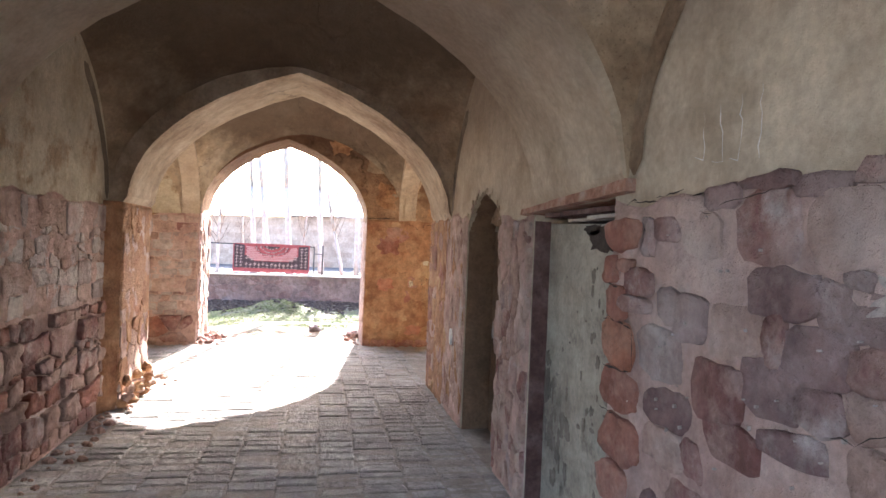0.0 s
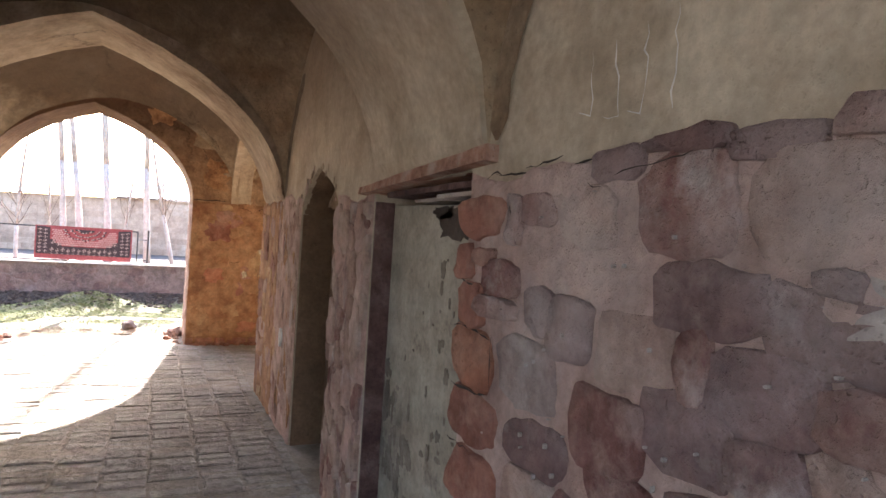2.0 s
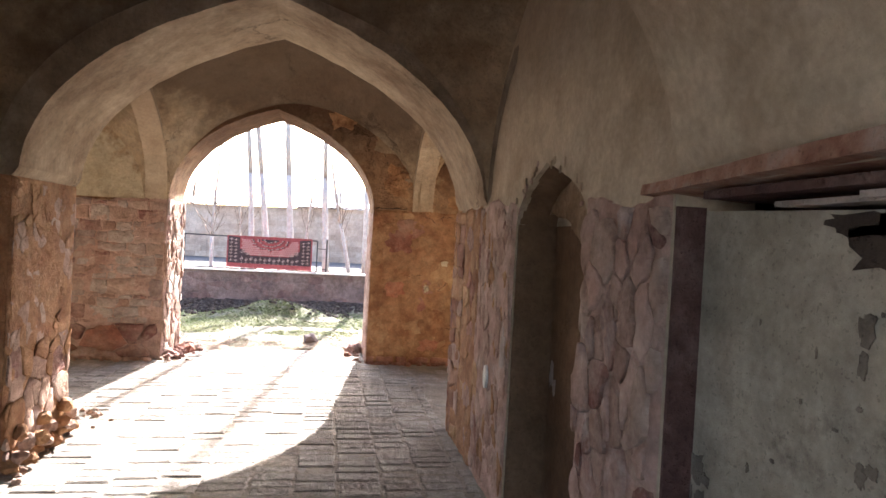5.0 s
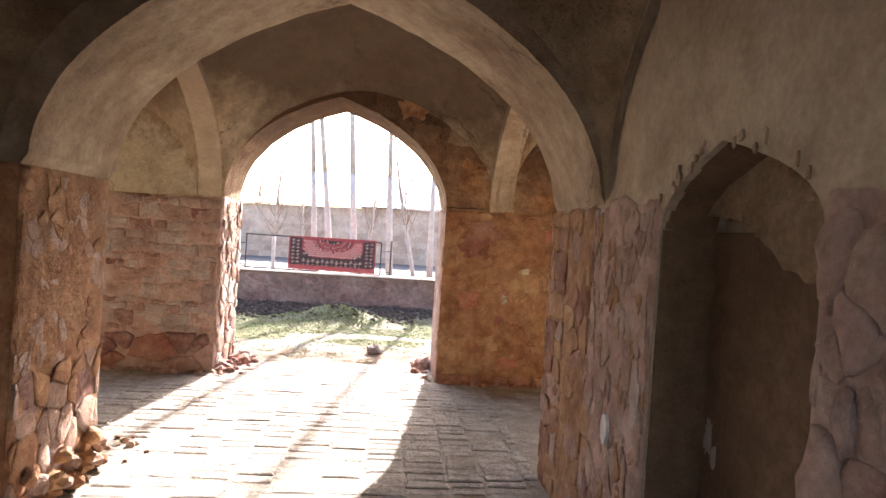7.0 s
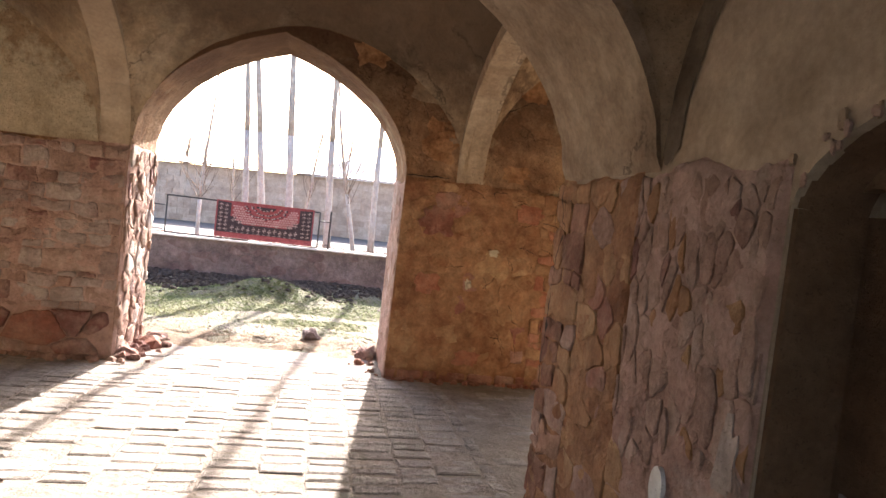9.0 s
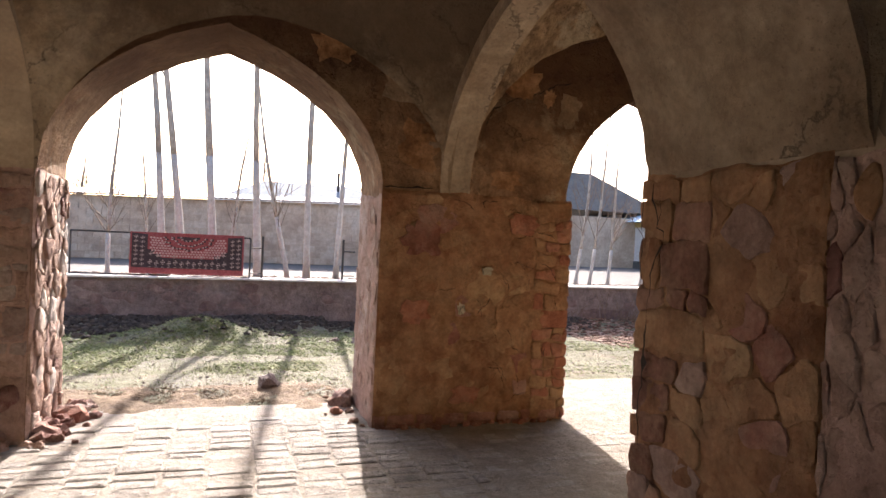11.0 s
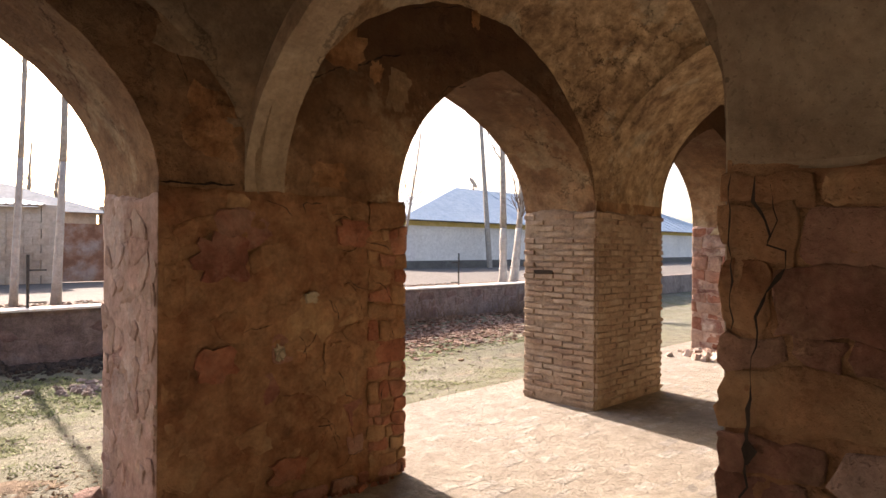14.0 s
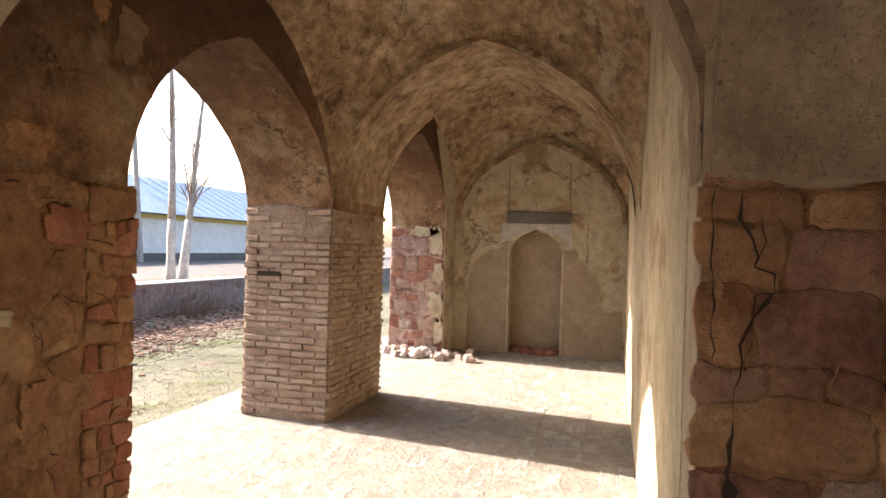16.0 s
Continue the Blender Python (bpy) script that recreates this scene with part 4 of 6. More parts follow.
tube(bm, [(28.1, 31, 0.4), (27.2, 31, 9)], [0.16, 0.1], 8)
part("shaft", bm, M_BARK, pole)

# stones of the low wall, its coping, and what lies before it
stonework(91, low_wall, ("y", 18.6, -1), -3.2, 6.6, -0.28, 0.56, 0.16, [M_GREYWALL, M_VIOLET], wide=1.5, gap=0.004, proud=0.006, jitter=0.45, ragged=2.0, rows=False, keep=0.85)
stonework(92, low_wall, ("y", 18.6, -1), 6.6, 17.5, -0.28, 0.56, 0.34, [M_GREYWALL, M_VIOLET], wide=1.6, gap=0.008, proud=0.008)
bm = bmesh.new()
for k in range(26):
    box(bm, -6 + k * 1.1, -6 + k * 1.1 + 1.092, 18.54, 19.0, 0.622, 0.655)
part("coping", bm, M_WHITE, low_wall, "pale cement coping")


def scatter(name, seed, count, where, size, mats, label, base_z=0.0, flat=0.6, ground=True):
    """Small angular stones or clods lying on the ground, as one heap."""
    rng = random.Random(seed)
    verts, faces = [], []
    for _ in range(count):
        x, y = where(rng)
        s = size * rng.uniform(0.4, 1.5)
        z = (ground_height(x, y) if ground else base_z) + s * 0.12
        base, n = len(verts), 5
        tilt = rng.uniform(0, 6.28)
        for r, (rad, dz) in enumerate(((1.0, -0.3), (0.95, 0.25), (0.5, flat))):
            for k in range(n):
                a = tilt + 2 * math.pi * k / n
                q = rad * rng.uniform(0.7, 1.15) * s
                verts.append((x + q * math.cos(a), y + q * math.sin(a) * rng.uniform(0.6, 1), z + dz * s * rng.uniform(0.7, 1.2)))
        for r in range(2):
            for k in range(n):
                a, b = base + r * n + k, base + r * n + (k + 1) % n
                faces.append((a, b, b + n, a + n))
        faces.append(tuple(base + 2 * n + k for k in range(n)))
    me = bpy.data.meshes.new(name)
    me.from_pydata(verts, [], faces)
    ob = part_mesh(name, me, mats, None)
    return tagged(ob, label, "debris", kind="stuff")


scatter("dark_clods", 1, 1500, lambda r: (r.uniform(-2.5, 2.6), 18.5 - abs(r.gauss(0, 0.7))), 0.055, M_CLOD, "dark earth clods and leaves at the foot of the low wall")
scatter("dark_clods", 2, 1600, lambda r: (r.uniform(2.6, 9), 18.5 - abs(r.gauss(0, 0.35))), 0.045, M_CLOD, "dark earth clods and leaves at the foot of the low wall")
scatter("grey_rubble", 3, 420, lambda r: (r.gauss(4.7, 0.55), r.gauss(16.5, 0.35)), 0.06, M_GREYSTONE, "pale grey broken rubble on the trodden grass")
scatter("dry_leaves", 4, 5200, lambda r: (r.uniform(8, 17), min(18.5, r.gauss(17.2, 0.8))), 0.045, M_LEAF, "brown dry leaves heaped before the low wall", flat=0.2)
scatter("verge_leaves", 5, 2600, lambda r: (r.uniform(-4, 15), r.uniform(18.98, 20.9)), 0.03, M_LEAF, "dry leaves and litter on the verge behind the low wall", base_z=0.56, flat=0.3, ground=False)
scatter("straw_crumbs", 6, 900, lambda r: (r.gauss(1.3, 0.9), r.gauss(12.2, 0.28)), 0.012, M_STRAW, "yellow straw and earth crumbs along the threshold", flat=0.4)
scatter("gravel", 7, 1500, lambda r: (r.uniform(-2, 12), r.uniform(11.9, 17)), 0.014, M_GREYSTONE, "small gravel scattered over the trodden ground")


def spilled_earth():
    """A low crumbly bank of straw-coloured earth across the threshold."""
    bm = bmesh.new()
    nx, ny = 70, 26
    rows = []
    for j in range(ny + 1):
        row = []
        for i in range(nx + 1):
            x, y = -0.6 + 3.8 * i / nx, OUTER - 0.55 + 1.5 * j / ny
            f = math.sin(math.pi * i / nx) ** 0.5 * math.sin(math.pi * j / ny)
            z = max(ground_height(x, max(y, OUTER)), -0.012) - 0.028 + f * (0.028 + 0.07 * noise.noise((x * 2.5, y * 2.5, 4)) + 0.025 * noise.noise((x * 11, y * 11, 5)))
            row.append(bm.verts.new((x, y, z)))
        rows.append(row)
    for j in range(ny):
        for i in range(nx):
            bm.faces.new((rows[j][i], rows[j][i + 1], rows[j + 1][i + 1], rows[j + 1][i]))
    return part("spilled_earth", bm, M_STRAW, kind="structure", smooth=True)


spilled_earth()


def grass(name, seed, count, where, tall, label, mat=M_GRASS):
    rng = random.Random(seed)
    verts, faces = [], []
    for _ in range(count):
        x, y = where(rng)
        z = ground_height(x, y)
        h, a = tall * rng.uniform(0.4, 1.3), rng.uniform(0, 6.28)
        w = 0.011
        n = len(verts)
        verts += [(x - w * math.cos(a), y - w * math.sin(a), z - 0.01), (x + w * math.cos(a), y + w * math.sin(a), z - 0.01), (x + h * 1.6 * math.sin(a), y + h * 1.6 * math.cos(a), z + h * 0.45)]
        faces.append((n, n + 1, n + 2))
    me = bpy.data.meshes.new(name)
    me.from_pydata(verts, [], faces)
    return tagged(part_mesh(name, me, mat), label, "grass", kind="stuff")


def patchy(x0, x1, y0, y1, cut):
    def where(r):
        while True:
            x, y = r.uniform(x0, x1), r.uniform(y0, y1)
            if noise.noise((x * 0.8, y * 0.8, 7)) > cut:
                return x, y
    return where


grass("grass", 11, 34000, patchy(-3, 5, 13.6, 17.6, -0.12), 0.05, "short green grass on the mound")
grass("grass", 14, 9000, patchy(-3, 9, 12.8, 15.5, 0.12), 0.03, "thin worn grass on trodden earth")
grass("grass", 12, 9000, patchy(6, 16, 14.9, 16.6, -0.2), 0.05, "short green grass along the leaves")
grass("grass", 15, 16000, lambda r: (r.uniform(-3, 9), r.uniform(12.4, 16.5)), 0.022, "sparse worn grass on trodden earth")
grass("straw", 16, 5000, lambda r: (r.gauss(1.2, 0.95), r.gauss(12.15, 0.3)), 0.035, "loose yellow straw strewn across the threshold", M_STRAW)
brush = thing("brushwood", (14.6, 18.2, -0.1), "tangle of dry brown brushwood against the low wall", "brushwood")
rng = random.Random(13)
bm = bmesh.new()
for _ in range(420):
    x, y = rng.gauss(*((14.9, 0.55) if rng.random() < 0.5 else (10.8, 1.1))), 18.3 - abs(rng.gauss(0, 0.18))
    d = Vector((rng.uniform(-1, 1), rng.uniform(-0.6, 0.3), rng.uniform(0.1, 1.1))).normalized() * rng.uniform(0.25, 0.7)
    p = Vector((x, y, ground_height(x, y)))
    tube(bm, [p, p + d * 0.5 + Vector((0, 0, 0.05)), p + d], [0.006, 0.005, 0.002], 3)
part("twigwork", bm, M_TWIG, brush, kind="stuff")


grass("mound_grass", 44, 6500, lambda r: (r.gauss(1.0, 0.75), min(18.2, r.gauss(16.7, 0.6))), 0.05, "short green grass on the low earth mound")


def lump(name, x, y, z, r, label, mat, seed=0, sx=1.0, sz=0.8):
    bm = bmesh.new()
    bmesh.ops.create_icosphere(bm, subdivisions=2, radius=r)
    for v in bm.verts:
        f = 1 + 0.7 * noise.noise(v.co / r * 0.9 + Vector((seed, 0, 0))) + 0.1 * noise.noise(v.co / r * 3 + Vector((0, seed, 0)))
        v.co = Vector((v.co.x * sx * f + x, v.co.y * f + y, v.co.z * sz * f + z + r * sz * 0.6))
    ob = part(name, bm, mat)
    return tagged(ob, label, "stone")


lump("rock", 1.9, 12.6, -0.05, 0.095, "brown angular rock lying on the trodden ground", M_GREYSTONE, 3, sz=1.1)
lump("rock", 2.5, 11.75, -0.03, 0.12, "rounded pink rock at the foot of the pier", M_STONE, 5)
lump("rock", 2.42, 11.45, -0.02, 0.05, "small red rock at the foot of the pier", M_REDSTONE, 6)
lump("rock", 0.30, 11.6, -0.06, 0.13, "red rock fallen against the pier", M_REDSTONE, 8)
lump("rock", 0.22, 11.15, -0.06, 0.12, "pink rock fallen against the pier", M_STONE, 9)


# ---- the building's fittings and small marks ----
def ribbon(bm, face, points, width, out=0.003, taper=True):
    """A thin strip along (u, v) points on an upright face."""
    axis, place, side = face
    left, right = [], []
    for k, (u, v) in enumerate(points):
        a, b = points[max(k - 1, 0)], points[min(k + 1, len(points) - 1)]
        du, dv = b[0] - a[0], b[1] - a[1]
        n = math.hypot(du, dv) or 1
        w = width * (0.15 if taper and k in (0, len(points) - 1) else 1 if width > 0.05 else max(0.12, 0.55 + 1.1 * noise.noise((u * 21, v * 21, 3.0)))) / 2
        for row, s in ((left, 1), (right, -1)):
            p, q = u - s * dv / n * w, v + s * du / n * w
            row.append(bm.verts.new((place + side * out, p, q) if axis == "x" else (p, place + side * out, q)))
    for k in range(len(points) - 1):
        bm.faces.new((left[k], left[k + 1], right[k + 1], right[k]))


def rough_line(rng, points, step=0.03, shake=0.008):
    out = []
    for (a, b), (c, d) in zip(points, points[1:]):
        n = max(1, int(math.hypot(c - a, d - b) / step))
        out += [(a + (c - a) * k / n + rng.uniform(-shake, shake), b + (d - b) * k / n + rng.uniform(-shake, shake)) for k in range(n)]
    return out + [points[-1]]


def crack(seed, face, points, width, parent, mat=None, name="crack", out=0.004):
    rng = random.Random(seed)
    line = rough_line(rng, points)
    bm = bmesh.new()
    axis, place, side = face
    ribbon(bm, face, line, width * 0.75, out)
    part(name, bm, mat or M_CRACK, parent)


def patch(seed, face, u, v, w, h, mat, parent, name, out=0.012):
    """A thin ragged patch on an upright face."""
    rng = random.Random(seed)
    pts = []
    for k in range(22):
        a = 2 * math.pi * k / 22
        q = rng.uniform(0.62, 1.1)
        pts.append((u + w / 2 * q * abs(math.cos(a)) ** 0.7 * math.copysign(1, math.cos(a)), v + h / 2 * q * abs(math.sin(a)) ** 0.7 * math.copysign(1, math.sin(a))))
    axis, place, side = face
    bm = bmesh.new()
    slab(bm, pts, axis, place + side * 0.001, place + side * out)
    part(name, bm, mat, parent)


E_FACE, F_FACE, E_BED = ("x", EAST, -1), ("y", FACADE, -1), ("x", EAST - 0.008, -1)
crack(1, E_FACE, [(8.115, 1.818), (8.11, 1.76), (8.08, 1.70), (8.072, 1.64), (8.027, 1.631), (8.032, 1.576), (8.093, 1.489), (8.104, 1.404), (8.122, 1.3), (8.118, 1.192), (8.12, 1.08)], 0.016, east, out=0.034)
crack(6, E_FACE, [(8.075, 1.64), (8.06, 1.7), (8.07, 1.8)], 0.007, east, out=0.034)
crack(7, E_FACE, [(8.175, 1.84), (8.185, 1.667), (8.165, 1.54), (8.17, 1.4)], 0.010, east, out=0.034)
crack(2, E_FACE, [(8.19, 2.32), (8.175, 2.144), (8.165, 1.985), (8.18, 1.86)], 0.009, east)
crack(3, E_FACE, [(8.13, 1.11), (8.12, 1.08), (8.125, 1.04)], 0.055, east, out=0.035)
crack(5, E_FACE, [(8.12, 1.08), (8.13, 0.98), (8.15, 0.85), (8.12, 0.7)], 0.014, east, out=0.034)
crack(4, E_FACE, [(8.02, 2.6), (8.04, 2.4), (8.025, 2.2), (8.035, 2.0)], 0.008, east)
for k, (pts, w) in enumerate((([(3.5, 2.54), (3.57, 2.69), (3.79, 2.81), (4.01, 2.88), (4.16, 2.96), (4.32, 3.0)], 0.02), ([(2.64, 1.965), (2.85, 1.975), (3.06, 1.98)], 0.022), ([(3.1, 2.35), (3.2, 2.62), (3.1, 2.75)], 0.007), ([(3.9, 3.2), (4.05, 3.28), (4.1, 3.4)], 0.012), ([(4.4, 3.35), (4.6, 3.42), (4.9, 3.5)], 0.012), ([(5.1, 3.3), (5.2, 3.36), (5.5, 3.34)], 0.01),
                              ([(3.81, 1.42), (3.9, 1.36), (3.97, 1.25), (3.95, 1.12)], 0.008), ([(4.03, 0.47), (4.12, 0.56), (4.2, 0.63)], 0.012),
                              ([(3.62, 0.3), (3.75, 0.5), (3.9, 0.56)], 0.007), ([(2.9, 1.7), (3.0, 1.6), (2.98, 1.45)], 0.008), ([(3.9, 1.7), (4.0, 1.78), (4.15, 1.76)], 0.008),
                              ([(2.95, 1.2), (3.1, 1.12), (3.3, 1.15)], 0.007), ([(2.4, 2.95), (2.6, 2.86), (2.72, 2.7), (2.78, 2.52)], 0.008), ([(2.05, 3.05), (2.25, 3.0), (2.36, 2.9)], 0.006),
                              ([(5.9, 2.98), (6.1, 2.8), (6.3, 2.7)], 0.008), ([(4.7, 2.75), (4.8, 2.86), (5.0, 2.9)], 0.01), ([(6.95, 2.5), (7.1, 2.42), (7.16, 2.3)], 0.012),
                              ([(-0.47, 3.2), (-0.5, 2.9), (-0.4, 2.8)], 0.006), ([(-0.2, 2.9), (0.0, 2.75), (0.04, 2.4)], 0.006))):
    crack(20 + k, F_FACE, pts, w, facade, out=0.014 if pts[0][1] < 1.95 else 0.004)

# lime-flaked spots and ragged scabs of the east vault bay, on the facade wall over the openings
rng = random.Random(91)
for k in range(26):
    x, z = rng.uniform(2.7, 7.6), rng.uniform(2.1, 3.5)
    if 4.3 < x < 6.9 and z < 3.2:
        continue
    patch(800 + k, F_FACE, x, z, rng.uniform(0.05, 0.3), rng.uniform(0.04, 0.2), rng.choice((M_MUD, M_FLAKE)), facade, "plaster_flake", rng.uniform(0.005, 0.012))

# flat dark strips drawing the shaded recess where the vault meets the wall
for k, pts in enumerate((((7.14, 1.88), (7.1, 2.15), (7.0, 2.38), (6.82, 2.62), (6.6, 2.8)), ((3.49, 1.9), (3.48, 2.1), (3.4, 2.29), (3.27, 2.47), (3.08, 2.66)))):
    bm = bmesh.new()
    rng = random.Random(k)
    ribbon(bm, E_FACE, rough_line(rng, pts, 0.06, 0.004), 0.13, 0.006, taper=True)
    part("groove", bm, M_GROOVE_SHADE if k == 0 else M_FLAKE, east, "dark strip for the shaded recess at the vault's foot")
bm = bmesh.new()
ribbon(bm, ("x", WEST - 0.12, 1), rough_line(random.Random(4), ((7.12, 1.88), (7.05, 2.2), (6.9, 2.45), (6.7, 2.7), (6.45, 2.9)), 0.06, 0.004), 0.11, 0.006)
part("groove", bm, M_GROOVE_SHADE, west, "dark strip for the shaded recess at the vault's foot")

rng = random.Random(33)
for k in range(16):
    a = 0.9 + 0.17 * k + rng.uniform(-0.03, 0.03)
    z = 1.785 + 0.05 * noise.noise((a * 3.1, (EAST - 0.008) * 3 - 4.2, 0))
    crack(540 + k, E_FACE, [(a, z + rng.uniform(-0.01, 0.01)), (a + 0.06, z + rng.uniform(-0.01, 0.02)), (a + rng.uniform(0.1, 0.2), z + rng.uniform(-0.015, 0.015))], 0.012, east, out=0.012)

# fissures and lime specks of the stone face
for k, (pts, w) in enumerate((([(3.33, 1.71), (3.31, 1.64), (3.28, 1.57)], 0.014), ([(3.30, 1.405), (3.4, 1.395), (3.47, 1.41)], 0.006), ([(3.32, 1.38), (3.42, 1.37), (3.48, 1.385)], 0.006),
                              ([(2.9, 1.72), (2.96, 1.73)], 0.008), ([(2.62, 1.775), (2.75, 1.76), (2.86, 1.74)], 0.007),
                              ([(3.64, 1.46), (3.60, 1.43), (3.52, 1.435)], 0.012), ([(3.66, 1.29), (3.5, 1.285), (3.4, 1.27)], 0.012), ([(3.66, 1.09), (3.52, 1.085), (3.41, 1.1)], 0.014),
                              ([(3.4, 1.28), (3.395, 1.19), (3.38, 1.1)], 0.010), ([(2.2, 1.2), (2.3, 1.15), (2.38, 1.14)], 0.008), ([(1.7, 1.5), (1.75, 1.42), (1.9, 1.4)], 0.008), ([(3.66, 0.9), (3.5, 0.895)], 0.012))):
    crack(740 + k, E_FACE, pts, w, east, out=0.036)
rng = random.Random(78)
for k in range(34):
    patch(760 + k, ("x", EAST - 0.024, -1), rng.uniform(1.9, 3.3), rng.uniform(0.9, 1.72), rng.uniform(0.004, 0.011), rng.uniform(0.004, 0.015), M_CHALKY, east, "lime_speck", 0.012)

# chalk strokes
for k, pts in enumerate((((3.06, 1.92), (3.01, 1.90), (3.0, 1.95), (3.013, 2.07)), ((2.96, 1.895), (2.9, 1.885), (2.905, 1.95), (2.92, 2.075)), ((2.86, 1.90), (2.815, 1.885), (2.81, 1.97), (2.815, 2.09)), ((2.722, 1.88), (2.725, 1.98), (2.719, 2.1)),
                         ((4.3, 1.93), (4.29, 2.02)), ((4.2, 1.92), (4.21, 2.0)), ((4.45, 1.93), (4.46, 2.03)))):
    crack(60 + k, E_FACE, pts, 0.009 if k < 4 else 0.02, east, M_CHALK, "chalk_stroke")

rng = random.Random(77)
for k in range(46):
    u = rng.uniform(3.95, 4.72)
    v = 1.915 + 0.10 * rng.random() + (0.07 if u > 4.45 else 0)
    crack(700 + k, E_FACE, [(u, v), (u + rng.uniform(-0.015, 0.015), v + rng.uniform(0.03, 0.09))], rng.uniform(0.004, 0.010), east, M_CHALKY, "chalk_stroke")

# the lintel over the walled-up door
lintel = thing("lintel", (EAST, 4.2, 1.8), "weathered reddish wooden lintel plank over the walled-up door", "lintel")
bm = bmesh.new()
n = 16
ring = []
for k in range(n + 1):
    y = 3.48 + (4.86 - 3.48) * k / n
    z = 1.862 - 0.055 * k / n + 0.004 * noise.noise((y * 5, 0, 0))
    t = 0.017 + 0.010 * (1 - k / n) + 0.004 * noise.noise((y * 7, 3, 0))
    ring.append([bm.verts.new(p) for p in ((EAST - 0.05, y, z - t), (EAST + 0.25, y, z - t - 0.02), (EAST + 0.25, y, z + t), (EAST - 0.045, y, z + t))])
for a, b in zip(ring, ring[1:]):
    for k in range(4):
        bm.faces.new((a[k - 1], b[k - 1], b[k], a[k]))
bm.faces.new(ring[0][::-1])
bm.faces.new(ring[-1])
bmesh.ops.recalc_face_normals(bm, faces=bm.faces)
part("plank", bm, M_WOOD, lintel)
bm = bmesh.new()
box(bm, EAST + 0.04, EAST + 0.25, 3.67, 4.05, 1.742, 1.758)
box(bm, EAST + 0.06, EAST + 0.25, 4.0, 4.34, 1.736, 1.75)
part("packing_board", bm, M_CHALKY, lintel, "pale packing board under the plank")
bm = bmesh.new()
box(bm, EAST + 0.02, EAST + 0.25, 3.67, 4.6, 1.768, 1.792)
part("under_board", bm, M_JAMB, lintel, "dark reddish board under the plank")
# jamb strip: dark red, deepened because this face stands in shade
bm = bmesh.new()
box(bm, EAST + 0.002, EAST + 0.099, 4.703, 4.718, -0.02, 1.75)
part("door_jamb", bm, M_JAMB, east, "dark red jamb with its shade put into the colour")
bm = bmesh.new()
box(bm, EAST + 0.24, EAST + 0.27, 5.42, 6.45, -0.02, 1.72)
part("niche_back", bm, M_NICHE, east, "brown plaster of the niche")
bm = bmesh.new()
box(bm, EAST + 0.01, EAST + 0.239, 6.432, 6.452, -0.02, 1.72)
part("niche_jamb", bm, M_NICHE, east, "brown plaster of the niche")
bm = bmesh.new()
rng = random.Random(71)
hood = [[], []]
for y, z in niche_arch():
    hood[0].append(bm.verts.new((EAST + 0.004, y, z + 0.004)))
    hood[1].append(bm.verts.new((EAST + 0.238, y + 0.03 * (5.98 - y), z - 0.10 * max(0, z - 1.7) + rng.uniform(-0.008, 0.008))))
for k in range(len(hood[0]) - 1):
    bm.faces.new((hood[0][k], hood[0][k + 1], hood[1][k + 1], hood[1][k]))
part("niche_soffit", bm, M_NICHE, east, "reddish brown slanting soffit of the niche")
edge = rough_line(rng, [(6.45, 1.775), (6.42, 1.79), (6.2, 1.765), (6.1, 1.75), (6.03, 1.70), (5.93, 1.665), (5.85, 1.60), (5.72, 1.565), (5.4, 1.56)], 0.035, 0.012)
bm = bmesh.new()
slab(bm, [(5.4, 2.12), (6.45, 2.12)] + edge, "x", EAST + 0.185, EAST + 0.237)
part("niche_shard", bm, M_FLAKE, east, "broken plaster in the head of the niche")
bm = bmesh.new()
slab(bm, [(5.4, 1.8), (5.7, 1.85), (6.0, 1.79)] + edge[-18:], "x", EAST + 0.168, EAST + 0.1845)
part("niche_shard", bm, M_FLAKE, east, "broken plaster in the head of the niche")
bm = bmesh.new()
ring = [bm.verts.new((EAST - 0.035, 6.881 + 0.042 * math.cos(a), 0.735 + 0.075 * math.sin(a))) for a in np.linspace(0, 2 * math.pi, 18, endpoint=False)]
back = [bm.verts.new((EAST + 0.01, v.co.y, v.co.z)) for v in ring]
bm.faces.new(ring)
for k in range(18):
    bm.faces.new((ring[k - 1], ring[k], back[k], back[k - 1]))
bmesh.ops.recalc_face_normals(bm, faces=bm.faces)
part("shell_disc", bm, M_WHITE, east, "pale oval stone set in the wall")

# near-black patches and peeled places of the walled-up door, loose stones round the niche
for k, (u, v, w, h) in enumerate(((3.96, 1.64, 0.34, 0.16), (4.1, 1.69, 0.24, 0.06))):
    patch(500 + k, ("x", EAST + 0.10, -1), u, v, w, h, M_NEARBLACK, door_infill, "peeled_patch", 0.004)
rng = random.Random(58)
for cy, cz, sy, sz, count, size in ((4.68, 0.62, 0.08, 0.2, 30, 0.07), (4.45, 0.55, 0.07, 0.13, 24, 0.06), (3.99, 1.05, 0.10, 0.2, 24, 0.04), (3.9, 0.6, 0.06, 0.25, 16, 0.05), (4.1, 1.3, 0.2, 0.25, 14, 0.014)):
    for k in range(count):
        u, v = min(4.72, max(3.82, rng.gauss(cy, sy))), max(0.05, rng.gauss(cz, sz))
        patch(rng.random(), ("x", EAST + 0.10, -1), u, v, size * rng.uniform(0.3, 1.5), size * rng.uniform(0.4, 2.2), M_BARED, door_infill, "peeled_patch", rng.uniform(0.0022, 0.0045))
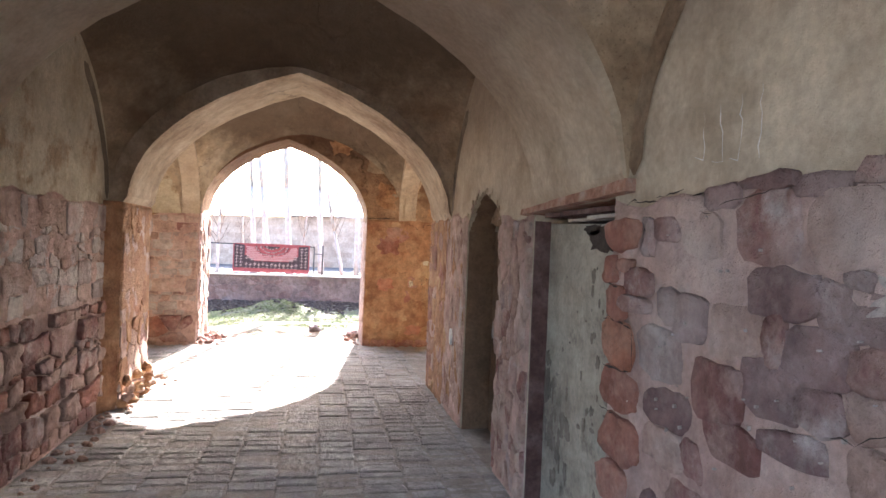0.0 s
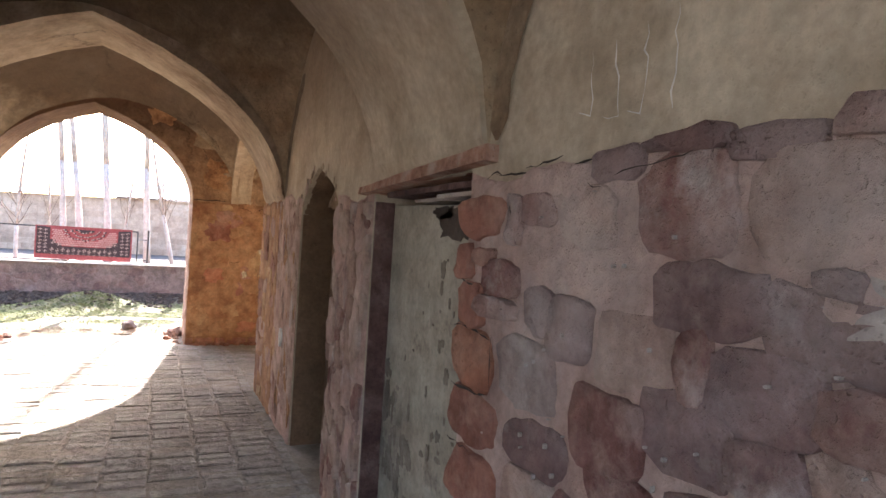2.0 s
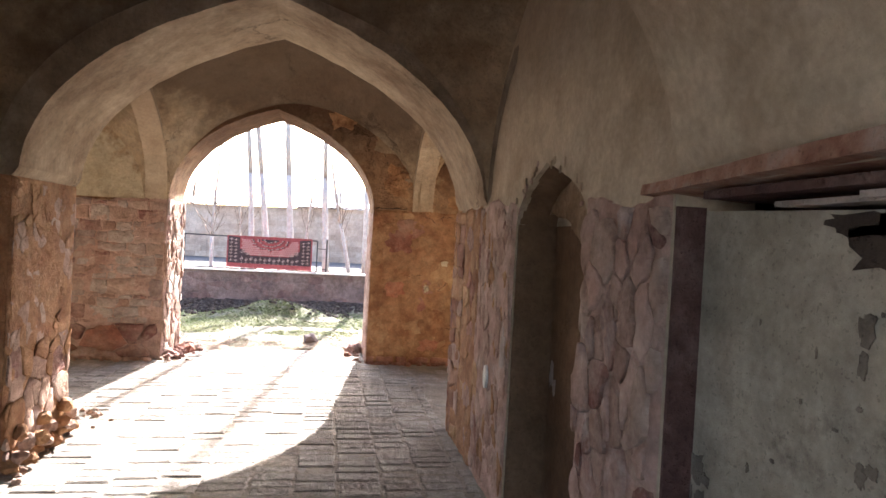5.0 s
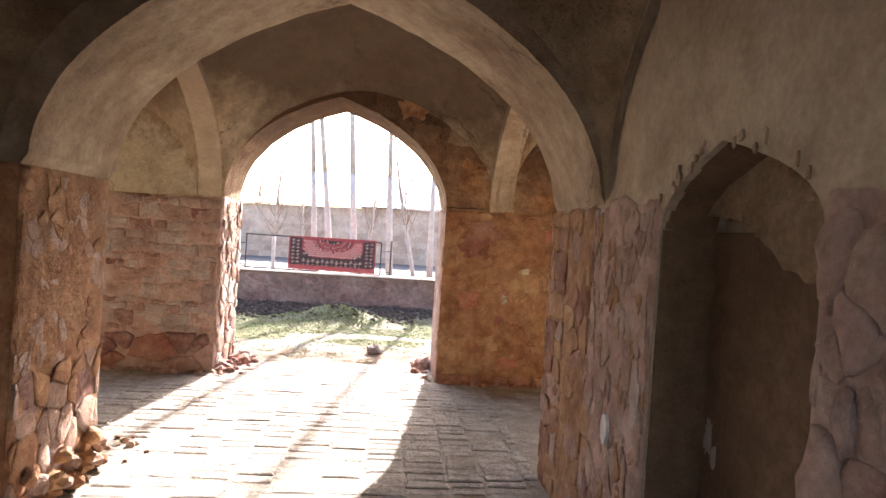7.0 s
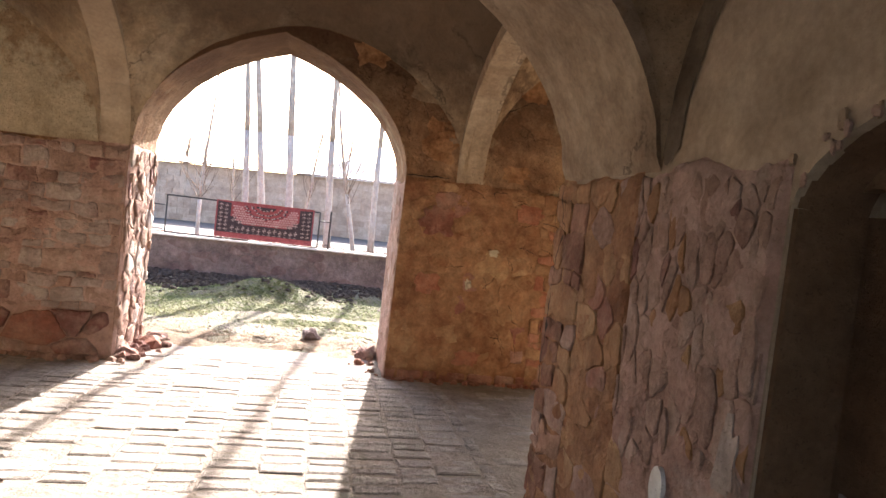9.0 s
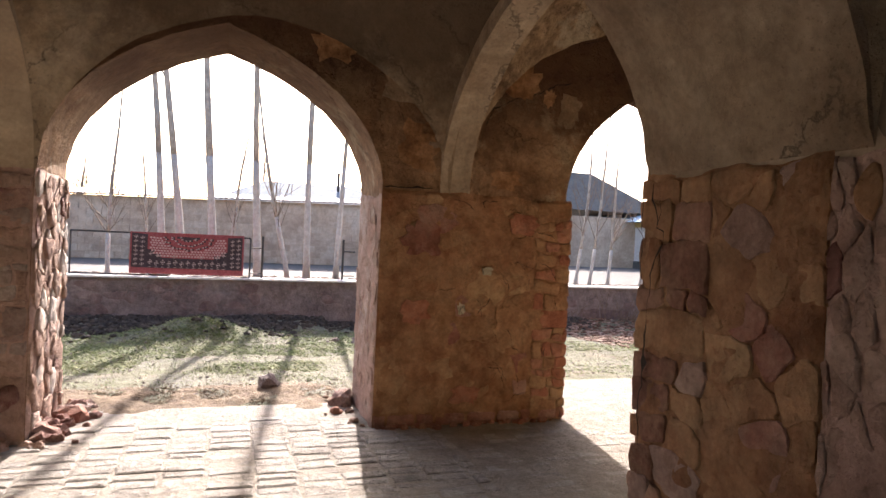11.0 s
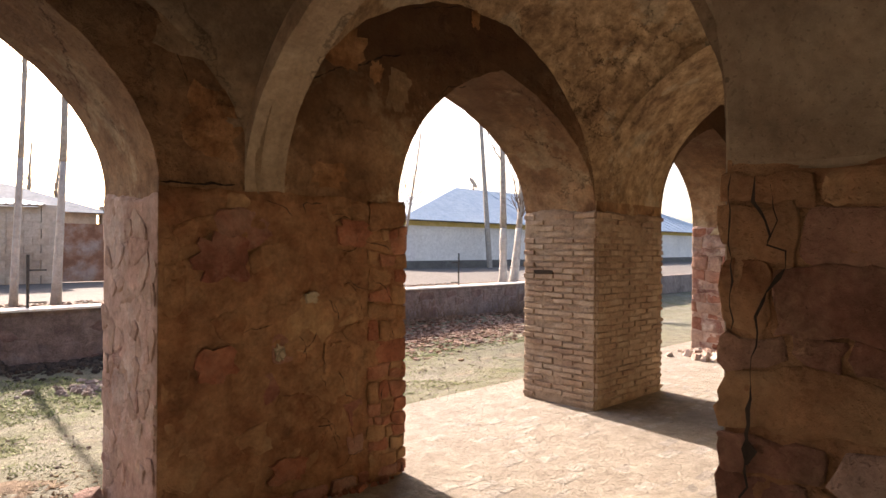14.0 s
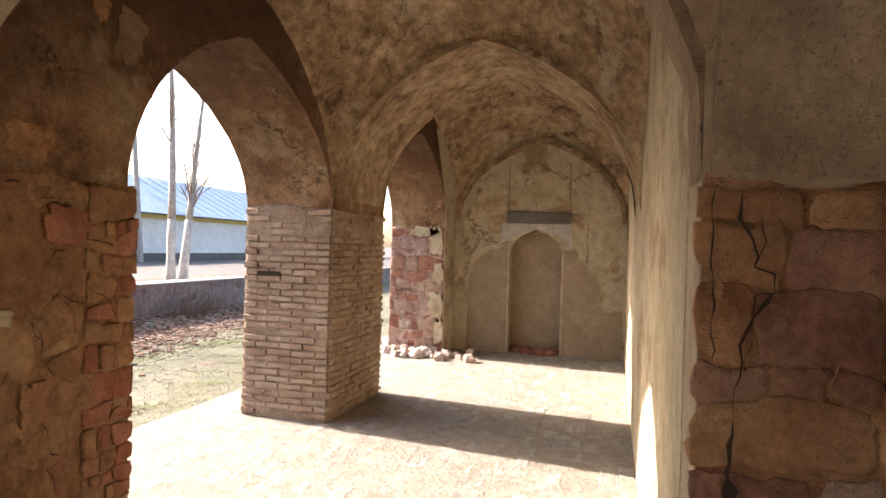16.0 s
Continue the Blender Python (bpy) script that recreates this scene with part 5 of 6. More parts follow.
for k in range(20):
    f = rng.random()
    y, z = (5.42 + 0.56 * f, 1.72 + 0.31 * f) if k % 3 == 0 else (5.98 + 0.47 * f, 2.03 - 0.31 * f)
    patch(520 + k, E_FACE, y + rng.uniform(-0.03, 0.05), z + rng.uniform(0.035, 0.13), rng.uniform(0.012, 0.03), rng.uniform(0.02, 0.06), rng.choice((M_ROSESTONE, M_UMBER, M_UMBER)), east, "loose_stone", rng.uniform(0.004, 0.012))

for k, (u, v, w, h) in enumerate(((6.38, 0.86, 0.07, 0.16), (6.33, 0.80, 0.05, 0.10))):
    patch(560 + k, ("x", EAST + 0.24, -1), u, v, w, h, M_CHALKY, east, "lime_smear", 0.003)

# joints that gape on the pier between the openings
rng = random.Random(83)
for k in range(22):
    x, z = rng.uniform(3.35, 4.25), rng.uniform(0.15, 1.85)
    line, way = [(x, z)], rng.uniform(0, 6.28)
    for q in range(rng.randint(2, 4)):
        way += rng.uniform(-0.9, 0.9)
        line.append((min(4.34, max(2.7, line[-1][0] + 0.07 * math.cos(way))), max(0.05, min(1.9, line[-1][1] + 0.06 * math.sin(way)))))
    crack(840 + k, F_FACE, line, rng.uniform(0.006, 0.012), facade, out=0.026)

# the end wall: beam, recess frame and patched render
bm = bmesh.new()
box(bm, 11.63, 11.669, 9.07, 10.09, 2.09, 2.27)
part("beam", bm, M_ROAD, None, kind="structure")
end_patch = bpy.data.objects["wall_end"]
bm = bmesh.new()
rng = random.Random(9)
for line in ([(10.72, 0.0), (10.68, 1.2), (10.6, 1.46), (10.4, 1.64), (10.2, 1.66), (10.06, 1.8), (10.06, 0.0)], [(9.17, 0.0), (9.17, 1.7), (9.0, 1.66), (8.88, 1.46), (8.66, 1.28), (8.6, 1.05), (8.66, 0.86), (8.5, 0.72), (8.25, 0.76), (8.25, 0.0)]):
    pts = [line[0]] + rough_line(rng, line[1:-1], 0.06, 0.018) + [line[-1]]
    slab(bm, pts, "x", 11.655, 11.668)
part("patch", bm, M_PATCH, end_patch, "brownish patched render")
bm = bmesh.new()
slab(bm, rough_line(rng, [(10.2, 1.72), (10.05, 1.84), (9.9, 1.9), (9.615, 2.02), (9.3, 1.92), (9.16, 1.8), (9.04, 1.72), (9.04, 2.085), (10.15, 2.085)], 0.07, 0.012), "x", 11.652, 11.668)
part("lime_band", bm, M_WASH, end_patch, "pale limed band over the niche")
bm = bmesh.new()
box(bm, 11.66, 11.669, 9.085, 9.1, 2.272, 3.05)
box(bm, 11.66, 11.669, 10.06, 10.075, 2.272, 3.05)
part("recess_edge", bm, M_FLAKE, end_patch)
for k, pts in enumerate((((9.3, 3.3), (9.52, 3.42), (9.8, 3.3)), ((8.8, 1.5), (8.82, 1.9), (8.78, 2.1)), ((10.08, 2.08), (10.1, 1.8), (10.5, 1.7)))):
    crack(80 + k, ("x", 11.67, -1), pts, 0.02, end_patch)
outer, inner = arch(8.215, 10.95, 2.1, 3.47, 9.52), arch(8.29, 10.87, 2.1, 3.38, 9.52)
bm = bmesh.new()
slab(bm, outer + inner[::-1], "x", 11.62, 11.669)
part("wall_rib", bm, M_EASTVAULT, end_patch, "plaster rib framing the end wall")
scatter("niche_rubble", 15, 90, lambda r: (r.uniform(11.66, 11.93), r.uniform(9.25, 10.0)), 0.085, M_REDSTONE, "red rubble lying in the niche", ground=False)
scatter("pier_rubble", 16, 60, lambda r: (r.gauss(10.9, 0.2), r.gauss(11.3, 0.35)), 0.11, M_PALESTONE, "pale broken stones at the foot of the pier", ground=False)
scatter("wall_rubble", 17, 70, lambda r: (0.12 + abs(r.gauss(0, 0.1)), r.uniform(5.2, 8.7)), 0.035, M_ROSESTONE, "crumbled red stone at the foot of the wall", ground=False)
scatter("pier_crumbs", 18, 90, lambda r: (r.uniform(-1.2, 0.3), 10.94 - abs(r.gauss(0, 0.05))), 0.035, M_MORTAR, "crumbs at the foot of the pier", ground=False)
scatter("pier_crumbs", 19, 80, lambda r: (r.uniform(2.6, 4.3), 10.94 - abs(r.gauss(0, 0.04))), 0.03, M_REDSTONE, "red crumbs at the foot of the pier", ground=False)
scatter("jamb_rubble", 20, 70, lambda r: (0.18 + abs(r.gauss(0, 0.12)), r.uniform(10.95, 12.0)), 0.06, M_STONE, "broken pink stones at the foot of the opening", ground=False)
scatter("jamb_rubble", 21, 16, lambda r: (2.6 - abs(r.gauss(0, 0.1)), r.uniform(11.0, 12.0)), 0.032, M_ROSESTONE, "broken pink stones at the foot of the opening", ground=False)
bm = bmesh.new()
box(bm, 6.862, 6.89, 11.46, 11.70, 1.35, 1.39)
part("putlog_hole", bm, M_CRACK, facade, "dark hole left by a beam")

for k, (u, v, w, h, mat) in enumerate(((3.42, 0.24, 0.3, 0.16, M_ORANGE), (2.98, 1.55, 0.36, 0.3, M_REDSTONE), (3.9, 1.72, 0.3, 0.2, M_ORANGE), (2.95, 0.95, 0.26, 0.2, M_ORANGE), (3.75, 0.9, 0.2, 0.24, M_MUDSTONE),
                                       (3.568, 1.3, 0.11, 0.08, M_PALE), (3.35, 0.98, 0.07, 0.11, M_PALE))):
    patch(400 + k, ("y", FACADE - 0.008, -1), u, v, w, h, mat, facade, "exposed_stone" if mat is not M_PALE else "lime_fleck", 0.026)
for k, (u, v, w, h) in enumerate(((6.56, 0.95, 0.1, 0.3), (2.2, 1.5, 0.3, 0.14), (4.3, 2.0, 0.25, 0.1), (1.9, 1.1, 0.35, 0.2))):
    patch(430 + k, E_BED, u, v, w, h, M_CHALKY, east, "lime_smear", 0.011)
rng = random.Random(17)
for row in range(4):
    for k in range(4):
        x, z = 2.72 + 0.11 * k + 0.05 * row, 3.06 - 0.075 * row - 0.02 * k
        bm = bmesh.new()
        vs = box(bm, -0.05, 0.05, -0.016, 0.01, -0.016, 0.016)
        bmesh.ops.transform(bm, matrix=pose(x, FACADE, z, 0, rng.uniform(15, 40)), verts=vs)
        part("bared_brick", bm, M_BRICK, facade)

for k, (u, v, w, h, mat) in enumerate(((2.92, 2.3, 0.36, 0.5, M_MUD), (3.8, 2.95, 0.5, 0.32, M_MUD), (2.78, 2.75, 0.4, 0.26, M_FLAKE), (3.72, 2.1, 0.3, 0.2, M_MUD), (4.3, 2.75, 0.25, 0.3, M_FLAKE),
                                       (0.2, 2.75, 0.4, 0.4, M_FLAKE), (2.2, 3.05, 0.4, 0.3, M_MUD), (6.85, 2.9, 0.4, 0.4, M_FLAKE))):
    patch(600 + k, F_FACE, u, v, w, h, mat, facade, "plaster_flake", 0.006)

# ---- stones, bricks and floor pavers ----
# the mortar ground on each stone face stands a little proud of the plaster
for name, b, parent in (("mortar_bed", (EAST - 0.008, EAST - 0.001, -1.4, 3.655, -0.02, 1.79), east), ("mortar_bed", (EAST - 0.008, EAST - 0.001, 4.73, 5.415, -0.02, 1.79), east),
                        ("mortar_bed", (EAST - 0.008, EAST - 0.001, 6.455, 7.3, -0.02, 1.86), east), ("mud_bed", (EAST - 0.008, EAST - 0.001, 7.302, 8.195, -0.02, 1.86), east), ("mortar_bed", (WEST - 0.118, WEST - 0.111, 3.02, 3.548, -0.02, 1.82), west),
                        ("mortar_bed", (WEST - 0.118, WEST - 0.111, 4.702, 7.178, -0.02, 1.82), west), ("mud_bed", (WEST + 0.001, WEST + 0.008, 7.185, 8.175, -0.02, 1.84), west),
                        ("mortar_bed", (-1.188, WEST - 0.001, FACADE - 0.008, FACADE - 0.001, -0.02, 1.9), facade), ("mortar_bed", (WEST + 0.001, WEST + 0.008, FACADE + 0.002, OUTER, -0.1, 1.91), facade),
                        ("mud_bed", (2.631, 4.359, FACADE - 0.008, FACADE - 0.001, -0.02, 1.945), facade), ("mortar_bed", (2.622, 2.629, FACADE + 0.002, OUTER, -0.1, 1.91), facade),
                        ("mortar_bed", (11.072, 11.079, FACADE + 0.002, OUTER, -0.1, 1.95), facade), ("brick_bed", (6.892, 6.899, FACADE + 0.002, OUTER, -0.1, 2.0), facade),
                        ("brick_bed", (6.901, 8.279, FACADE - 0.008, FACADE - 0.001, -0.02, 2.0), facade)):
    thin = 0 if b[1] - b[0] < 0.01 else 1
    lo, hi = (b[2], b[3]) if thin == 0 else (b[0], b[1])
    base = b[1] if thin == 0 else b[3]
    side = -1
    if thin == 0 and abs(b[0] - WEST) < 0.13 or (thin == 0 and abs(b[0] - WEST + 0.118) < 0.01):
        side, base = 1, b[0]
    step = 0.03
    nu, nv = max(2, int((hi - lo) / step)), int((b[5] - b[4]) / step) + 2
    seed = b[0] * 3 + b[2]
    bm = bmesh.new()
    grid = []
    for jv in range(nv + 1):
        for iu in range(nu + 1):
            u, v = lo + (hi - lo) * iu / nu, b[4] + step * jv
            out = 0.011 + 0.014 * noise.noise((u * 5.5, v * 5.5, seed)) + 0.005 * noise.noise((u * 17, v * 17, seed + 5))
            edge = b[5] + 0.05 * noise.noise((u * 3.1, seed, 0)) + 0.015 * noise.noise((u * 13, seed, 1))
            v = min(v, edge)
            out = 0.0012 if v >= edge - 0.001 or iu in (0, nu) else max(0.002, out)
            d = base + side * out
            grid.append(bm.verts.new((d, u, v) if thin == 0 else (u, d, v)))
    for jv in range(nv):
        for iu in range(nu):
            k = jv * (nu + 1) + iu
            q = [grid[k], grid[k + 1], grid[k + nu + 2], grid[k + nu + 1]]
            if len({tuple(round(c, 5) for c in w.co) for w in q}) == 4:
                bm.faces.new(q if (thin == 1) == (side < 0) else q[::-1])
    part(name, bm, {"mortar_bed": M_MORTAR, "mud_bed": M_MUDBED, "brick_bed": M_BRICKBED}[name], parent, smooth=True)

HERO_TOP = ((2.66, 1.67, 0.27, 0.22, 1), (2.87, 1.77, 0.17, 0.075, 0), (2.66, 1.80, 0.22, 0.045, 0), (2.46, 1.775, 0.2, 0.06, 0), (2.2, 1.79, 0.26, 0.055, 1), (2.37, 1.66, 0.25, 0.19, 3), (2.98, 1.65, 0.22, 0.14, 3), (3.2, 1.67, 0.15, 0.1, 1))
HERO_MIDDLE = ((2.59, 1.48, 0.25, 0.15, 0), (2.61, 1.345, 0.085, 0.15, 1), (2.79, 1.35, 0.21, 0.175, 2), (3.02, 1.36, 0.17, 0.17, 0), (3.17, 1.39, 0.15, 0.13, 0), (3.21, 1.21, 0.30, 0.2, 5), (2.35, 1.45, 0.24, 0.14, 0), (2.32, 1.53, 0.08, 0.05, 0), (2.46, 1.32, 0.22, 0.17, 0), (2.24, 1.32, 0.17, 0.11, 1))
HERO_LOW = ((2.87, 1.15, 0.26, 0.19, 1), (3.15, 1.015, 0.28, 0.15, 0), (2.62, 1.2, 0.23, 0.16, 0), (2.42, 1.19, 0.17, 0.11, 0), (2.29, 1.21, 0.11, 0.1, 3), (2.79, 1.0, 0.26, 0.12, 1), (2.52, 1.07, 0.23, 0.09, 0), (2.25, 1.07, 0.2, 0.13, 2), (3.15, 0.87, 0.25, 0.13, 2), (2.98, 0.88, 0.1, 0.12, 1))
QUOINS = ((3.53, 1.65, 0.27, 0.14, 1), (3.31, 1.64, 0.06, 0.15, 0), (3.62, 1.50, 0.1, 0.12, 1), (3.39, 1.46, 0.19, 0.1, 0), (3.39, 1.37, 0.19, 0.065, 0), (3.57, 1.36, 0.17, 0.13, 1), (3.54, 1.19, 0.23, 0.19, 4), (3.52, 1.0, 0.3, 0.16, 1), (3.5, 0.8, 0.29, 0.17, 1), (3.55, 0.6, 0.22, 0.16, 1), (3.47, 0.42, 0.34, 0.15, 0), (3.52, 0.24, 0.26, 0.15, 1), (3.5, 0.08, 0.3, 0.13, 0), (3.5, 1.53, 0.12, 0.06, 1))


def field_stones(seed, parent, rows, mats, proud=0.017):
    """Single rubble stones of known place and size (along, up, width, height, kind), set in the mortar of the east wall."""
    rng = random.Random(seed)
    for u, v, w, h, kind in rows:
        lean = rng.uniform(-0.12, 0.12)
        poly = []
        sides = rng.choice((6, 7, 8)) if w < 2.6 * h else 8
        for k in range(sides):
            a = 2 * math.pi * (k + rng.uniform(-0.22, 0.22)) / sides + 0.4
            c, d = math.cos(a), math.sin(a)
            q = rng.uniform(0.9, 1.12)
            poly.append((u + 0.56 * w * q * abs(c) ** 0.5 * math.copysign(1, c) + lean * h * d, v + 0.555 * h * q * abs(d) ** 0.5 * math.copysign(1, d)))
        tilt = rng.uniform(-0.05, 0.05)

        def at(a, b, out):
            return (EAST - 0.008 - out - (tilt * (a - u) if out > 0 else 0), a, b)
        part_mesh("stone", stone_mesh(rng, poly[::-1], 0.0, proud * rng.uniform(0.7, 1.4), at, "stone", ragged=1.5), mats[kind], parent, smooth=True)


HERO_KINDS = [M_GREYROSE, M_STONE, M_ROSESTONE, M_ROSESTONE, M_ORANGE, M_LIMESTONE]
for k, rows in enumerate((HERO_TOP, HERO_MIDDLE, HERO_LOW)):
    field_stones(140 + k, east, rows, HERO_KINDS)
field_stones(144, east, QUOINS, [M_STONE, M_REDSTONE, M_ROSESTONE, M_LIMESTONE, M_ORANGE], 0.030)
stonework(101, east, E_BED, 0.2, 2.08, 0.02, 1.80, 0.2, [M_GREYROSE, M_STONE, M_LIMESTONE], wide=1.15, gap=0.016, proud=0.011, jitter=0.5, weights=(5, 3, 3), ragged=2.2, rows=False, keep=0.95)
stonework(118, east, E_BED, 2.1, 3.32, 0.02, 0.80, 0.19, [M_GREYROSE, M_STONE, M_LIMESTONE], wide=1.2, gap=0.014, proud=0.012, jitter=0.5, weights=(5, 4, 2), ragged=2.2, rows=False, keep=0.92)

stonework(103, east, E_BED, 4.74, 5.41, 0.02, 1.76, 0.16, [M_ROSESTONE, M_STONE, M_MORTAR], wide=0.62, gap=0.003, proud=0.017, jitter=0.5, weights=(5, 3, 2), ragged=1.8, rows=False)
stonework(104, east, E_BED, 6.47, 7.3, 0.02, 1.85, 0.135, [M_ROSESTONE, M_STONE, M_MUDSTONE], wide=0.5, gap=0.002, proud=0.007, jitter=0.5, weights=(8, 1, 2), ragged=1.6, rows=False)
stonework(105, east, E_BED, 7.3, 7.8, 0.02, 1.85, 0.15, [M_MUDSTONE, M_ROSESTONE, M_REDSTONE], wide=1.2, gap=0.002, proud=0.006, jitter=0.5, weights=(7, 1, 1), ragged=2.0, keep=0.85, rows=False)
stonework(120, east, E_BED, 7.78, 8.215, 0.02, 1.84, 0.15, [M_MUDSTONE, M_REDROSE, M_ROSESTONE], wide=1.5, gap=0.003, proud=0.010, jitter=0.5, weights=(4, 4, 1), ragged=2.4)
stonework(106, west, ("x", WEST - 0.11, 1), 4.8, 7.09, 1.02, 1.81, 0.14, [M_LIMESTONE, M_ROSESTONE, M_PALESTONE], wide=1.7, gap=0.002, proud=0.008, jitter=0.42, weights=(4, 4, 2), ragged=1.8)
stonework(117, west, ("x", WEST - 0.11, 1), 4.8, 7.09, 0.02, 1.0, 0.15, [M_STONE, M_REDSTONE, M_ROSESTONE], wide=1.6, gap=0.006, proud=0.034, jitter=0.44, weights=(4, 2, 4), keep=0.9, ragged=2.0)
stonework(107, west, ("x", WEST + 0.008, 1), 7.2, 8.16, 0.75, 1.83, 0.1, [M_MUDSTONE, M_ROSESTONE, M_MUDBED], wide=0.9, gap=0.001, proud=0.004, jitter=0.5, ragged=1.8, weights=(4, 4, 3), rows=False, keep=0.6)
stonework(119, west, ("x", WEST + 0.008, 1), 7.2, 8.16, 0.02, 0.78, 0.15, [M_MUDSTONE, M_ROSESTONE, M_STONE], wide=0.95, gap=0.000, proud=0.011, jitter=0.5, ragged=1.8, weights=(4, 4, 1), rows=False)
for k in range(17):
    y = 7.22 + 0.058 * k
    r = 0.055 + 0.045 * abs(noise.noise((k * 1.7, 2.0, 0.5)))
    bm = bmesh.new()
    bmesh.ops.create_icosphere(bm, subdivisions=2, radius=r)
    for v in bm.verts:
        f = 0.9 + 0.75 * noise.noise(v.co / r * 0.9 + Vector((k, 0, 0))) + 0.12 * noise.noise(v.co / r * 2.6 + Vector((0, k, 0)))
        v.co = Vector((v.co.x * f + WEST + 0.03 + 0.05 * (k % 2), v.co.y * f + y, v.co.z * 0.8 * f + 0.05 + 0.09 * ((k * 7) % 3) * (1 - 0.5 * (k % 2))))
    part("base_stone", bm, (M_MUDSTONE, M_ROSESTONE, M_MUDSTONE)[k % 3], west)
stonework(108, facade, ("y", FACADE - 0.008, -1), -1.18, 0.16, 0.42, 1.88, 0.12, [M_ROSESTONE, M_LIMESTONE, M_STONE], wide=1.9, gap=0.003, proud=0.009, jitter=0.34, weights=(4, 6, 1), ragged=1.7)
stonework(109, facade, ("y", FACADE - 0.008, -1), -1.2, 0.2, 0.0, 0.42, 0.17, [M_STONE, M_REDSTONE], wide=1.7, gap=0.004, proud=0.035, jitter=0.45, rows=False, ragged=1.6)
stonework(110, facade, ("x", WEST + 0.008, 1), FACADE + 0.01, OUTER, 0.0, 1.9, 0.12, [M_ROSESTONE, M_PALESTONE, M_STONE], wide=0.9, gap=0.001, proud=0.02, jitter=0.5, weights=(7, 2, 1), ragged=2.2, rows=False, keep=0.9)
stonework(111, facade, ("y", FACADE - 0.008, -1), 2.65, 4.0, 0.1, 1.93, 0.17, [M_MUDSTONE, M_REDSTONE], wide=1.15, gap=0.004, proud=0.007, keep=0.5, jitter=0.5, weights=(8, 2), ragged=2.2, rows=False)
stonework(112, facade, ("y", FACADE - 0.008, -1), 4.02, 4.375, 0.02, 1.94, 0.12, [M_MUDSTONE, M_ORANGE], wide=1.3, gap=0.004, proud=0.014, jitter=0.42, weights=(3, 2), ragged=1.5)
stonework(113, facade, ("y", FACADE - 0.008, -1), 2.63, 4.36, 0.0, 0.1, 0.08, [M_REDSTONE], wide=2.5, gap=0.006, proud=0.02, jitter=0.3)
stonework(114, facade, ("x", 2.622, -1), FACADE + 0.01, OUTER, 0.0, 1.9, 0.12, [M_ROSESTONE, M_MORTAR, M_STONE], wide=1.1, gap=0.001, proud=0.006, jitter=0.5, weights=(6, 3, 1), ragged=2.2, rows=False, keep=0.8)
stonework(115, facade, ("x", 11.072, -1), FACADE + 0.01, OUTER, 0.0, 1.95, 0.14, [M_REDSTONE, M_STONE, M_ROSESTONE], wide=1.6, gap=0.002, proud=0.014, jitter=0.4, weights=(3, 4, 3), ragged=1.8)
for k, (u, v, w, h) in enumerate(((11.1, 1.75, 0.3, 0.5), (11.05, 1.25, 0.2, 0.35), (11.08, 0.75, 0.26, 0.5), (11.02, 0.35, 0.16, 0.5), (11.3, 1.9, 0.5, 0.2))):
    patch(640 + k, ("x", 11.045, -1), u, v, w, h, M_PALE, facade, "lime_plaster_remnant", 0.012)
stonework(116, facade, ("x", 4.36, 1), FACADE + 0.01, OUTER, 0.0, 1.9, 0.17, [M_REDSTONE, M_STONE], wide=1.5, gap=0.006, proud=0.02)


def brickwork(seed, parent, face, u0, u1, v0, v1, course=0.0635, length=0.25):
    rng = random.Random(seed)
    axis, place, side = face
    kinds = []
    for k in range(8):
        L, H, D = length - 0.012 - rng.uniform(0, 0.012), course - 0.012 - rng.uniform(0, 0.006), 0.03
        bm = bmesh.new()
        vs = box(bm, -L / 2, L / 2, -0.012, D, -H / 2, H / 2)
        for v in vs:
            if v.co.y < 0:
                v.co.x += rng.uniform(-0.006, 0.006)
                v.co.z += rng.uniform(-0.004, 0.004)
        bmesh.ops.bevel(bm, geom=[e for e in bm.edges if all(v.co.y < 0 for v in e.verts)], offset=0.004, segments=1, affect="EDGES")
        bmesh.ops.recalc_face_normals(bm, faces=bm.faces)
        me = bpy.data.meshes.new("brick")
        bm.to_mesh(me)
        bm.free()
        me.materials.append(M_BRICK)
        kinds.append(me)
    for j in range(int((v1 - v0) / course)):
        u = u0 - (length / 2 if j % 2 else 0)
        while u < u1 - 0.04:
            a, b = max(u, u0), min(u + length, u1)
            if b - a > 0.05 and rng.random() > 0.05 + (0.35 if v0 + j * course > v1 - 0.28 else 0):
                ob = new("brick", kinds[rng.randrange(8)])
                mid, z = (a + b) / 2, v0 + (j + 0.5) * course + rng.uniform(-0.003, 0.003)
                push = side * rng.uniform(-0.003, 0.016)
                turn = 0 if (axis, side) == ("y", -1) else (-90 if side < 0 else 90)
                ob.parent = parent
                ob.matrix_basis = pose(*((place + push, mid, z) if axis == "x" else (mid, place + push, z)), 0, rng.uniform(-2, 2), turn) @ Matrix.Diagonal(((b - a) / length, 1, rng.uniform(0.75, 1.02), 1))
            u += length


brickwork(201, facade, ("x", 6.892, -1), FACADE - 0.005, OUTER, 0.02, 2.0)
brickwork(202, facade, ("y", FACADE - 0.008, -1), 6.9, 8.28, 0.02, 2.0)


